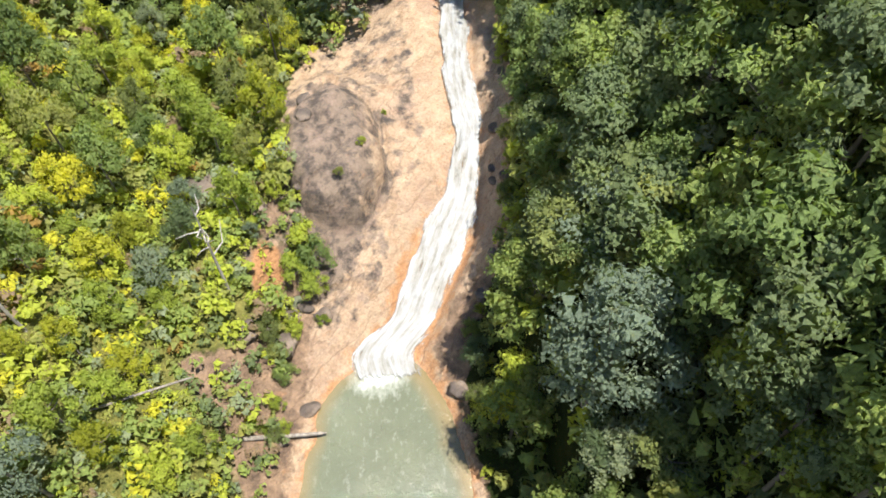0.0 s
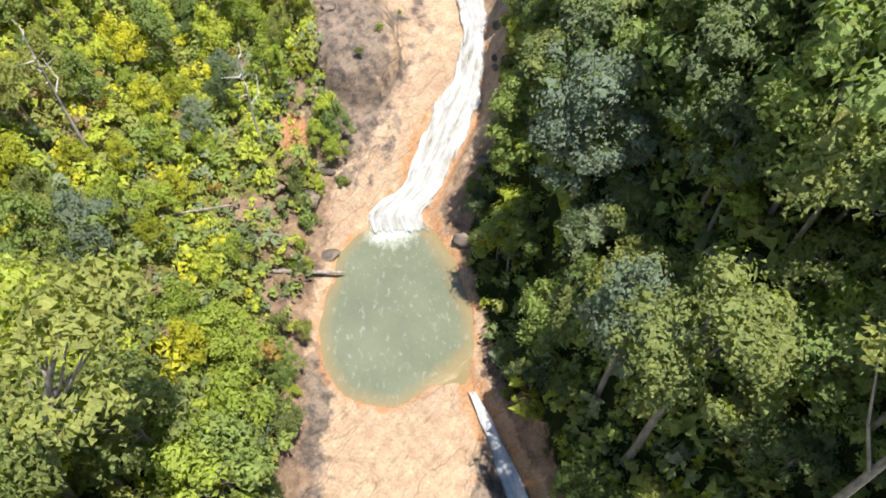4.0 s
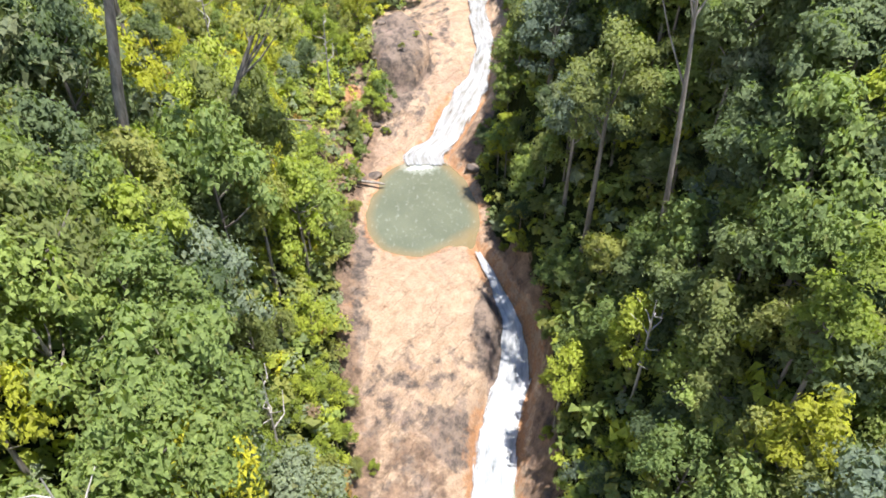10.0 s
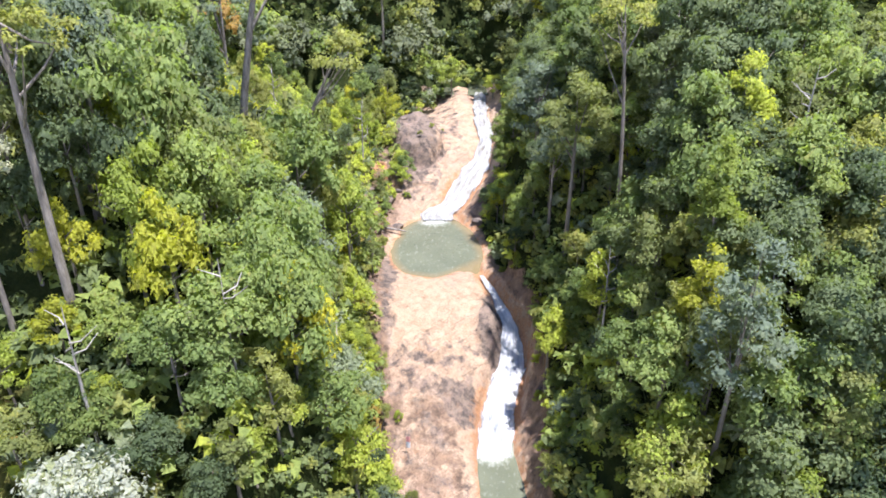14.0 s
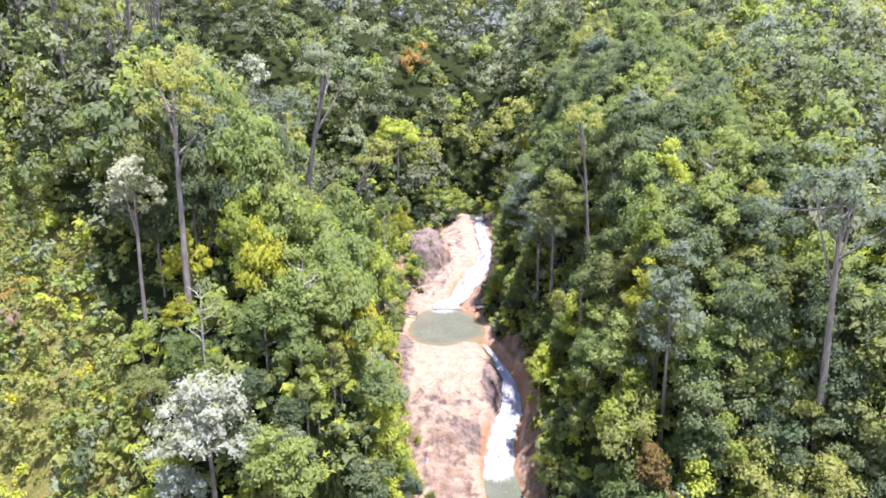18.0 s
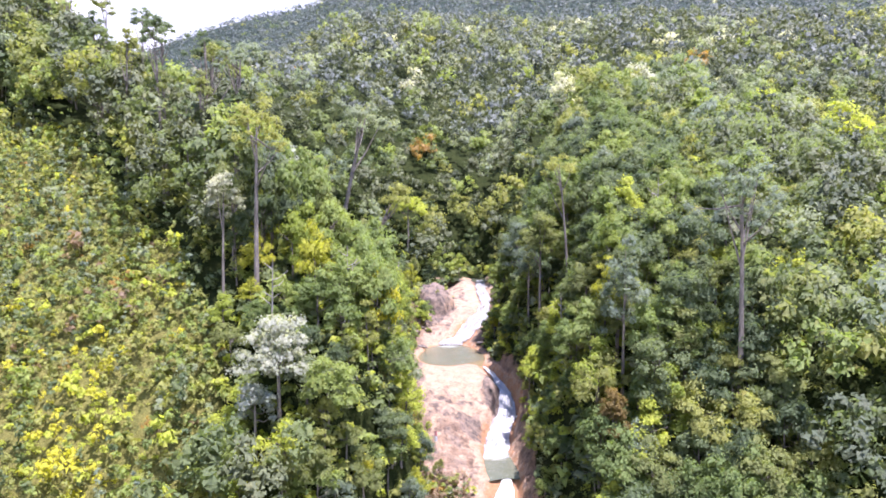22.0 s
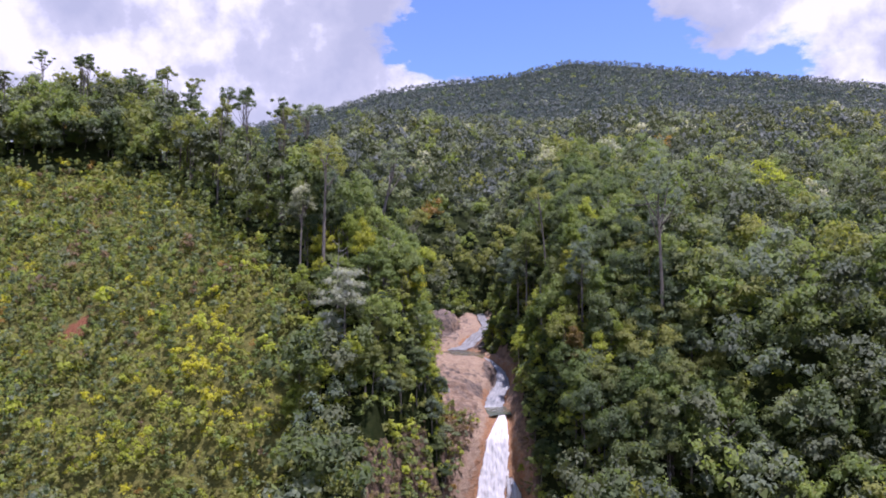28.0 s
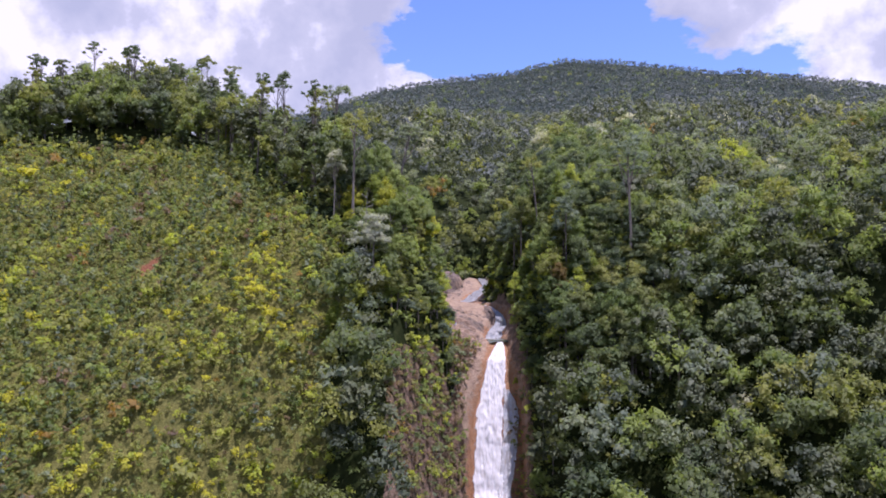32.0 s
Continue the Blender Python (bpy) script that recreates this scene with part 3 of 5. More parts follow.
tagged(ground, "steep forest floor with a bare tan granite stream bed", "ground", kind="structure")


# ---------------------------------------------------------------- water
def ribbon(name, y0, y1, n, across, mat, widen=1.0, lift=0.12, label="", mids=None, halves=None, knots=None, fan=0.0, fade=2.6):
    """A run of white water that follows the bed, or a strand of it with its own line."""
    fine = np.linspace(y0, y1, 1600)
    run = np.concatenate([[0], np.cumsum(np.hypot(np.diff(fine), np.diff(along(LEVEL, fine))))])
    length = np.linspace(0, run[-1], n)
    ys = np.interp(length, run, fine)
    xm, hw, wz = along(X_MID, ys), along(HALF, ys) * widen, along(LEVEL, ys)
    if mids:
        xm, hw = np.interp(ys, knots, mids), np.interp(ys, knots, halves)
    for _ in range(2):
        hw, xm, wz = (np.convolve(np.pad(q, 2, "edge"), np.ones(5) / 5, "valid") for q in (hw, xm, wz))
    s = np.linspace(-1, 1, across)
    hw = hw * np.clip(0.38 + length / 7, 0, 1)
    hw, xm = hw + fan * smooth(length[-1] - 7, length[-1] - 1, length), xm - fan * smooth(length[-1] - 7, length[-1] - 1, length)
    edge = wobble(length, length * 0 + y0, 2.6, 3) * 0.2
    gx = xm[:, None] + (hw * (1 + edge))[:, None] * s
    gy = ys[:, None] + 0 * s
    gl = length[:, None] + 0 * s
    steep = np.clip(np.abs(np.gradient(wz) / np.maximum(np.gradient(length), 1e-6)), 0, 1)[:, None]
    swell = (wobble(gx * 2, gl, 2.4, 3) * 0.28 + wobble(gx * 3, gl * 1.2, 0.9, 2) * 0.12) * (1 - s ** 4)
    # water that breaks on ledges stands out in puffs
    puff = steep ** 2 * (wobble(gx * 2.6, gl * 0.3, 1.0, 3) * 0.3 + wobble(gx * 1.2, gl, 2.2, 3) * 0.16) * (1 - s ** 6)
    rise = lift * np.clip(0.3 + length / 6, 0, 1)[:, None]
    gz = wz[:, None] + rise + swell * (1 - 0.6 * steep) - 0.42 * s ** 4
    gy = gy - steep * swell - puff
    v = np.stack([gx, gy, gz], -1).reshape(-1, 3)
    i = (np.arange(n - 1)[:, None] * across + np.arange(across - 1)).ravel()
    f = np.stack([i, i + across, i + across + 1, i + 1], -1)
    me = bpy.data.meshes.new(name)
    fill(me, v, f)
    uv = me.uv_layers.new(name="UVMap")
    co = np.stack([(gx - xm[:, None]), length[:, None] + 0 * s], -1).reshape(-1, 2)
    uv.data.foreach_set("uv", co[f.ravel()].astype(np.float32).ravel())
    ends = np.maximum(np.clip(1 - (ys - ys.min()) / 3.6, 0, 1), np.clip(1 - (ys.max() - ys) / fade, 0, 1))
    side = me.attributes.new("side", "FLOAT", "POINT")
    side.data.foreach_set("value", np.maximum(np.abs(s) + 0 * gx, ends[:, None]).astype(np.float32).ravel())
    me.polygons.foreach_set("use_smooth", np.ones(len(f), bool))
    me.materials.append(mat)
    return tagged(new(name, me), label, "waterfall", kind="structure")


ribbon("waterfall_upper", 60, 13.6, 170, 27, FOAM, 1.28, 0.22, "white cascade sliding over tan granite into the pool", fan=0.8)
ribbon("waterfall_middle", -0.2, -30, 150, 23, THIN_FOAM, 1.25, 0.2, "white chute and fall spreading over dark rock below the pool", fade=5.5)
ribbon("waterfall_lower", -34.5, -100, 330, 33, DENSE_FOAM, 1.0, 0.55, "tall white waterfall on a steep rock face",
       [1.8, 2.2, 2.9, 3.2, 3.9, 5.3, 6.7], [3.7, 3.7, 3.7, 3.7, 3.5, 2.5, 1.3], [-100, -66, -54, -50, -46, -42, -37])
ribbon("waterfall_strand", -43.5, -62, 110, 17, LACY_FOAM, 1.0, 0.6, "thin side strand of the tall waterfall over tan rock",
       [6.0, 6.3, 7.4, 8.3, 8.3, 7.3], [1.9, 2.0, 2.3, 2.5, 2.0, 0.9], [-62, -54, -51, -48, -46, -43.5])


def still_water(name, xs, ys, level, label, foam_at=None, shoals=False, round_it=None):
    gx, gy = np.meshgrid(xs, ys)
    z = level + 0 * gx
    if shoals:
        z = z - 0.7 * np.clip(pool_edge(gx, gy) - 0.5, 0, 3)
    if round_it:
        rx, ry, rw, rl = round_it
        z = z - 1.6 * np.clip(np.hypot((gx - rx) / rw, (gy - ry) / rl) - 1, 0, 3)
    marks = {"foam": 0 * gx, "shoal": 0 * gx}
    if foam_at:
        fx, fy, wide, long = foam_at
        marks["foam"] = np.clip(0.95 - np.sqrt(((gx - fx) / wide) ** 2 + ((gy - fy) / long) ** 2) * 0.75, 0, 1)
    if shoals:
        marks["shoal"] = np.clip(1 + pool_edge(gx, gy) / 1.3, 0, 1) * 0.75
    w = sheet(name, xs, ys, z, [POOL], np.zeros((len(ys) - 1, len(xs) - 1)), marks)
    return tagged(w, label, "water", kind="structure")


still_water("pool", np.linspace(-10.5, 5.6, 60), np.linspace(-4.2, 19, 80), 0.0, "still grey-green pool in a granite basin", (-2.2, 16.2, 3.0, 2.9), True)
still_water("plunge_pool", np.linspace(2.6, 11.4, 40), np.linspace(-36.4, -25.6, 46), -8.4, "small dark pool under the middle fall", (5.4, -27.6, 2.4, 2.2), round_it=(7.0, -31.0, 3.3, 4.6))
still_water("upper_reach", np.linspace(-5, 10, 30), np.linspace(57.0, 66, 30), 9.15, "brown shallow water above the falls")
still_water("side_pool", np.linspace(-12.0, -8.6, 16), np.linspace(18.6, 22.4, 16), 2.45, "small dark pool among rocks beside the falls")


# ---------------------------------------------------------------- sky and distance
def cloud_bank():
    m, nt, out = material("cloud")
    pos = nt.nodes.new("ShaderNodeTexCoord").outputs["Object"]
    shape = noise_tex(nt, 0.0007, 8, 0.56, pos, (1, 1, 1.9))
    body = noise_tex(nt, 0.0017, 6, 0.55, pos)
    place = nt.nodes.new("ShaderNodeSeparateXYZ")
    nt.links.new(pos, place.inputs[0])
    off = node(nt, "Math")
    off.operation = "SUBTRACT"
    nt.links.new(place.outputs["X"], off.inputs[0])
    off.inputs[1].default_value = 650
    far_off = node(nt, "Math")
    far_off.operation = "ABSOLUTE"
    nt.links.new(off.outputs[0], far_off.inputs[0])
    cover = node(nt, "Math")
    cover.operation = "MULTIPLY_ADD"
    nt.links.new(far_off.outputs[0], cover.inputs[0])
    cover.inputs[1].default_value = 0.00011
    nt.links.new(shape, cover.inputs[2])
    e = node(nt, "Emission", Strength=0.40)
    nt.links.new(ramp(nt, body, (0.36, (0.86, 0.92, 1.02)), (0.48, (1.06, 1.1, 1.15)), (0.57, (1.7, 1.7, 1.7))), e.inputs["Color"])
    t = node(nt, "BsdfTransparent")
    mix = node(nt, "MixShader")
    nt.links.new(ramp(nt, cover.outputs[0], (0.56, 0.0), (0.575, 0.6), (0.60, 0.95)), mix.inputs[0])
    nt.links.new(t.outputs[0], mix.inputs[1])
    nt.links.new(e.outputs[0], mix.inputs[2])
    nt.links.new(mix.outputs[0], out.inputs["Surface"])
    n, k, r = 96, 14, 4300
    a, b = np.linspace(0, 2 * np.pi, n + 1), np.radians(np.linspace(-1, 42, k))
    ga, gb = np.meshgrid(a, b)
    v = np.stack([r * np.cos(ga) * np.cos(gb), r * np.sin(ga) * np.cos(gb), r * np.sin(gb)], -1).reshape(-1, 3)
    i = (np.arange(k - 1)[:, None] * (n + 1) + np.arange(n)).ravel()
    me = bpy.data.meshes.new("backdrop")
    fill(me, v, np.stack([i, i + n + 1, i + n + 2, i + 1], -1))
    me.materials.append(m)
    return tagged(new("backdrop", me), "white cumulus clouds in a blue sky", "clouds", kind="structure")


cloud_bank()


# ---------------------------------------------------------------- plants
def part(name, me, mats, parent, label=""):
    for m in mats if isinstance(mats, (list, tuple)) else [mats]:
        me.materials.append(m)
    ob = new(name, me)
    ob.parent = parent
    return tagged(ob, label)


def blades(rng, c, up, size, long=1.35):
    """One pointed, drooping leaf spray (a triangle) at each place, its face turned out."""
    n = len(c)
    a = np.cross(up, rng.normal(size=(n, 3)))
    a /= np.linalg.norm(a, axis=1)[:, None]
    b = np.cross(up, a)
    s = size[:, None]
    tri = np.stack([c + a * s * long * 0.6 - up * s * 0.2, c - a * s * long * 0.4 + b * s * 0.5, c - a * s * long * 0.4 - b * s * 0.5], 1)
    back = (np.cross(tri[:, 1] - tri[:, 0], tri[:, 2] - tri[:, 0]) * up).sum(1) < 0
    tri[back] = tri[back][:, ::-1]
    return tri.reshape(-1, 3)


def unit(a):
    return a / np.maximum(np.linalg.norm(a, axis=-1, keepdims=True), 1e-6)


def rounded(me, normals):
    """Leaves take the light as the round mass that they make up."""
    a = me.attributes.new("custom_normal", "FLOAT_VECTOR", "POINT")
    a.data.foreach_set("vector", np.asarray(normals, np.float32).ravel())


def leaves(rng, centres, radii, count, size, flat=0.25):
    """Leaf sprays on the upper skins of round clumps, and the way that each one faces."""
    which = rng.choice(len(centres), count, p=np.square(radii) / np.square(radii).sum())
    d = rng.normal(size=(count, 3))
    d[:, 2] = np.abs(d[:, 2]) * 0.9 - 0.3
    d = unit(d)
    c = centres[which] + d * (radii[which] * rng.uniform(0.55, 1.2, count))[:, None] * np.array([1, 1, 0.85])
    up = unit(d * (1 - flat) + np.array([0, 0, flat]) + rng.normal(size=(count, 3)) * 0.3)
    mid = centres.mean(0) - np.array([0, 0, 1.0])
    face = unit(d * 0.4 + up * 0.25 + unit(centres[which] - mid) * 0.2 + np.array([0, 0, 0.35]))
    return blades(rng, c, up, size * rng.uniform(0.6, 1.35, count)), np.repeat(face, 3, 0)


def hearts(rng, centres, radii, part_of, count=18):
    """The inner leaf sprays of each clump, broad and overlapping, and the way that they face."""
    n = len(centres)
    d = rng.normal(size=(n * count, 3))
    d[:, 2] = d[:, 2] * 0.8 + 0.25
    d = unit(d)
    rad = np.repeat(radii, count)
    c = np.repeat(centres, count, 0) + d * (rad * part_of * rng.uniform(0.55, 1.0, n * count))[:, None]
    up = unit(d + rng.normal(size=(n * count, 3)) * 0.35)
    return blades(rng, c, up, rad * rng.uniform(0.38, 0.72, n * count) * (0.5 + 0.5 * part_of)), np.repeat(unit(d * 0.6 + np.array([0, 0, 0.35])), 3, 0)


def crown_mesh(rng, c, r, count, leaf, flat=0.25, dense=0.62):
    q, face = leaves(rng, c, r, count, leaf, flat)
    v, out = hearts(rng, c, r, dense)
    v = np.concatenate([q, v])
    me = mesh_of("crown", v, np.arange(len(v)).reshape(-1, 3))
    me.polygons.foreach_set("use_smooth", np.ones(len(me.polygons), bool))
    rounded(me, np.concatenate([face, out]))
    return me


def lobes(rng, wide, tall, count, lobe):
    """Centres of the clumps that make up a crown, with an uneven dome."""
    a, r = rng.uniform(0, 2 * np.pi, count), np.sqrt(rng.uniform(0.0, 1, count))
    lean = 1 + 0.22 * np.sin(a * 2 + rng.uniform(0, 6)) + 0.12 * np.sin(a * 3 + rng.uniform(0, 6))
    x, y = wide / 2 * r * lean * np.cos(a), wide / 2 * r * lean * np.sin(a)
    z = tall * (np.sqrt(np.clip(1 - 0.9 * r * r, 0, 1)) * rng.uniform(0.55, 1.05, count) - 0.5)
    return np.stack([x, y, z], -1), lobe * rng.uniform(0.65, 1.25, count)


def tube(points, radii, sides=6):
    """A tapering limb through the points."""
    vs, fs = [], []
    pts = [Vector(p) for p in points]
    for i, (p, r) in enumerate(zip(pts, radii)):
        d = (pts[min(i + 1, len(pts) - 1)] - pts[max(i - 1, 0)]).normalized()
        a = d.orthogonal().normalized() if abs(d.z) > 0.999 else d.cross(Vector((0, 0, 1))).normalized()
        b = d.cross(a)
        vs += [p + (a * math.cos(6.2832 * k / sides) + b * math.sin(6.2832 * k / sides)) * r for k in range(sides)]
        if i:
            o = (i - 1) * sides
            fs += [(o + k, o + (k + 1) % sides, o + sides + (k + 1) % sides, o + sides + k) for k in range(sides)]
    return np.array([tuple(v) for v in vs]), np.array(fs)


def limbs(rng, tall, wide, thick, forks, base=0.0):
    """Trunk with forks that reach into the crown."""
    vs, fs, n = [], [], 0
    sway = rng.normal(size=2) * tall * 0.03
    axis = [(sway[0] * t * t, sway[1] * t * t, base + (tall - base) * t) for t in (0, 0.15, 0.4, 0.7, 1.0)]
    runs = [(axis, [thick * 1.5, thick, thick * 0.85, thick * 0.65, thick * 0.3], 7)]
    for k in range(forks):
        t = rng.uniform(0.55, 0.9)
        a, reach = rng.uniform(0, 6.28), wide * rng.uniform(0.25, 0.48)
        x, y, z = sway[0] * t * t, sway[1] * t * t, base + (tall - base) * t
        runs.append(([(x, y, z), (x + reach * 0.5 * math.cos(a), y + reach * 0.5 * math.sin(a), z + tall * 0.07),
                      (x + reach * math.cos(a + 0.2), y + reach * math.sin(a + 0.2), z + tall * 0.16)], [thick * 0.4, thick * 0.28, thick * 0.1], 5))
    for p, r, s in runs:
        v, f = tube(p, r, s)
        vs.append(v)
        fs.append(f + n)
        n += len(v)
    return np.concatenate(vs), np.concatenate(fs)


def mesh_of(name, v, f):
    me = bpy.data.meshes.new(name)
    fill(me, v, f)
    return me


def tree(name, label, category, seed, tall, wide, deep, lobe_n, lobe_r, leaf_n, leaf, foliage_mat, bark_mat=BARK, thick=0.16, forks=4, flat=0.5):
    """One tree: an Empty at its foot, its trunk and its crown."""
    rng = np.random.RandomState(seed)
    root = new(name)
    c, r = lobes(rng, wide, deep, lobe_n, lobe_r)
    c[:, 2] += tall - deep / 2
    v, f = limbs(rng, tall - deep * 0.35, wide, thick, forks)
    part("trunk", mesh_of("trunk", v, f), bark_mat, root)
    part("crown", crown_mesh(rng, c, r, int(leaf_n * 0.8), leaf * 0.92), foliage_mat, root)
    return tagged(root, label, category)


KINDS = {}
spec = [  # name, leaves, seed, tall, wide, deep, lobes, lobe radius, leaves, leaf size
    ("rainforest_tree", "green", 1, 9.5, 5.2, 6.5, 30, 0.95, 2500, 0.215, "mid-green broadleaf tree with a rounded crown on the slope"),
    ("rainforest_tree", "green", 2, 11.0, 5.8, 7.5, 36, 1.0, 2900, 0.225, "mid-green broadleaf tree with a rounded crown on the slope"),
    ("rainforest_tree", "green", 12, 8.0, 4.6, 5.6, 24, 0.9, 2200, 0.21, "mid-green broadleaf tree with a rounded crown on the slope"),
    ("dark_tree", "deep", 3, 10.5, 5.0, 7.5, 32, 0.95, 2600, 0.215, "dark green broadleaf tree with a dense crown"),
    ("dark_tree", "deep", 4, 8.0, 4.4, 6.0, 24, 0.9, 2100, 0.21, "dark green broadleaf tree with a dense crown"),
    ("bright_tree", "bright", 5, 8.0, 4.6, 5.4, 26, 0.85, 2200, 0.21, "bright yellow-green tree with a loose leafy crown"),
    ("bright_tree", "bright", 6, 6.0, 3.6, 4.4, 20, 0.75, 1700, 0.2, "bright yellow-green tree with a loose leafy crown"),
    ("golden_tree", "yellow", 13, 7.0, 4.0, 5.0, 22, 0.8, 1900, 0.21, "golden yellow-green tree with a loose leafy crown"),
    ("olive_tree", "olive", 7, 9.5, 4.8, 6.0, 28, 0.9, 2300, 0.205, "olive-green tree with an uneven feathery crown"),
    ("grey_green_tree", "grey", 8, 9.5, 4.8, 6.0, 30, 0.85, 2500, 0.195, "grey-green tree with a feathery crown"),
    ("slender_tree", "olive", 9, 12, 2.8, 9.5, 26, 0.7, 1900, 0.2, "slender olive-green tree with a narrow crown"),
]
for name, tint, seed, tall, wide, deep, ln, lr, n, leaf, label in spec:
    KINDS.setdefault(tint if name != "slender_tree" else "slender", []).append(
        tree(name, label, "tree", seed, tall, wide, deep, ln, lr, n, leaf, LEAF[tint]))
    KINDS[tint if name != "slender_tree" else "slender"][-1]["group"] = name.replace("_", " ") + "s"
PROTOS = [k for group in KINDS.values() for k in group]


def plant(proto, x, y, size, turn, sink=0.5, high=1.0):
    z = float(height(x, y)) - sink
    ob = copy_thing(proto, pose(x, y, z, 0, 0, math.degrees(turn)))
    ob.scale = (size, size, size * random.uniform(0.95, 1.25) * high)
    return ob


def off_rock(x, y):
    """Whether trees may stand here: not in the stream's bare cut."""
    return ~land(x, y)[1]


def scatter(x0, x1, y0, y1, gap, seed):
    """Points about a gap apart."""
    rng = np.random.RandomState(seed)
    gx, gy = np.meshgrid(np.arange(x0, x1, gap), np.arange(y0, y1, gap * 0.87))
    gx = gx + (np.arange(len(gx)) % 2)[:, None] * gap / 2
    gx = gx + rng.uniform(-0.42, 0.42, gx.shape) * gap
    gy = gy + rng.uniform(-0.42, 0.42, gy.shape) * gap
    return gx.ravel(), gy.ravel()


# the trees that stand clear above the others, each at its own place
def lone_tree(name, label, x, y, base, top, wide, deep, tint, seed, thick, lean=(0, 0), bark_mat=BARK, lobe_n=26, lobe_r=1.0, count=1100, leaf=0.36, forks=6, dense=0.62):
    """base is where the trunk comes out of the wood below; the foot is on the ground."""
    rng = np.random.RandomState(seed)
    foot = float(height(x, y)) - 0.3
    tall = top - foot
    root = new(name)
    root.location = (x, y, foot)
    c, r = lobes(rng, wide, deep, lobe_n, lobe_r)
    c += np.array([lean[0], lean[1], tall - deep / 2 - lobe_r * 0.5])
    t = np.array([0, 0.12, 0.3, 0.5, 0.7, 0.85, 1.0])
    axis = [(lean[0] * k ** 1.6, lean[1] * k ** 1.6, (tall - deep * 0.45) * k) for k in t]
    runs = [(axis, thick * np.array([1.6, 1.1, 1.0, 0.85, 0.7, 0.5, 0.22]), 8)]
    vs, fs, n = [], [], 0
    for k in range(forks):
        g = rng.uniform(0.62, 0.95)
        p = np.array([lean[0] * g ** 1.6, lean[1] * g ** 1.6, (tall - deep * 0.45) * g])
        q = c[rng.randint(len(c))]
        m = (p + q) / 2 + np.array([0, 0, -0.4])
        runs.append(([tuple(p), tuple(m), tuple(q)], [thick * 0.42, thick * 0.28, thick * 0.08], 5))
    for p, rr, sides in runs:
        v, f = tube(p, rr, sides)
        vs.append(v)
        fs.append(f + n)
        n += len(v)
    part("trunk", mesh_of("trunk", np.concatenate(vs), np.concatenate(fs)), bark_mat, root)
    if count:
        part("crown", crown_mesh(rng, c, r, int(count * 2.0), leaf * 0.62, 0.25, dense), LEAF[tint], root)
    return tagged(root, label, "tree")


TALL = "tall emergent tree with a bare grey trunk and thin spreading crown"
lone_tree("emergent_tree", TALL, -20.5, -23.8, 28, 49, 9.5, 6.0, "grey", 41, 0.40, (5.0, 1.0), count=900, dense=0.45)
lone_tree("emergent_tree", TALL, -18.5, -14.6, 21, 36, 5.5, 4.5, "olive", 42, 0.26, (7.5, 0.5), count=520, dense=0.45)
lone_tree("emergent_tree", TALL, -28.2, -43.0, 22, 47, 8.5, 9.5, "olive", 43, 0.33, (0.3, 0.5), BARK, 36, count=1000, forks=9, dense=0.4)
lone_tree("emergent_tree", TALL, 35.2, -50.0, 16, 40, 11, 13, "grey", 44, 0.36, (-0.4, 0.5), BARK, 46, count=1300, forks=9, dense=0.45)
lone_tree("emergent_tree", TALL, 18.6, -18.5, 22, 41, 6.5, 5.0, "olive", 45, 0.22, (-1.9, 0.5), BARK, 24, 0.85, 520, 0.34, 8, 0.3)
lone_tree("emergent_tree", TALL, -35.5, -27.5, 42, 58, 9.0, 5.5, "grey", 46, 0.36, (1.0, 0.5), count=720, forks=9, dense=0.45)
lone_tree("emergent_tree", TALL, -43, -18, 42, 60, 8.0, 7.0, "olive", 47, 0.34, (1.0, 0), count=800, forks=9, dense=0.45)
lone_tree("emergent_tree", TALL, -26, -6, 24, 42, 7.0, 7.0, "grey", 48, 0.28, (0.5, 0), count=800, dense=0.5)
SILVER = "silver-leaved tree with a pale rounded crown above the canopy"
lone_tree("silver_tree", SILVER, -21.6, -58.0, 6, 20.0, 7.4, 9.0, "silver", 51, 0.25, (0, 0), BARK, 46, 1.15, 1700, 0.34)
lone_tree("silver_tree", SILVER, -24.0, -59.5, 6, 13.6, 3.6, 7.0, "silver", 52, 0.18, (0, 0), BARK, 18, 0.85, 600, 0.34)
lone_tree("silver_tree", SILVER, -32.5, -44.0, 26, 37.5, 4.8, 8.0, "silver", 53, 0.2, (0.4, 0), BARK, 26, 0.9, 950, 0.34)
lone_tree("grey_crowned_tree", "grey-green tree with a pale round twiggy crown", 21.3, -45.8, 14, 28, 6.4, 15.0, "grey", 54, 0.22, (0, 0), BARK, 52, 1.05, 1500, 0.30, 9)
lone_tree("yellow_tree", "bright yellow tree crown standing among dark green trees", 20.0, -40.5, 16, 26, 3.8, 11, "yellow", 55, 0.16, (0, 0), BARK, 30, 0.75, 800, 0.36)
lone_tree("rust_tree", "tree with rust-orange leaves on the dark slope", 18.7, -52.0, 0, 10.5, 4.2, 9.0, "rust", 56, 0.18, (0, 0), BARK, 30, 0.85, 820, 0.36)
lone_tree("blue_green_tree", "large blue-green tree crown above the dark slope", 12.4, 6.5, 12, 29, 6.4, 12, "grey", 57, 0.3, (0, 0), BARK, 60, 1.1, 2200, 0.32)
lone_tree("domed_tree", "broad domed green tree high in the valley", -8.7, 110, 45, 59, 11, 8, "green", 58, 0.35, (0, 0), BARK, 36, 1.7, 900, 0.7)
lone_tree("domed_tree", "broad bright yellow-green tree behind the falls", -14.5, 68, 20, 34, 11, 7, "bright", 59, 0.3, (0, 0), BARK, 34, 1.5, 1100, 0.6)
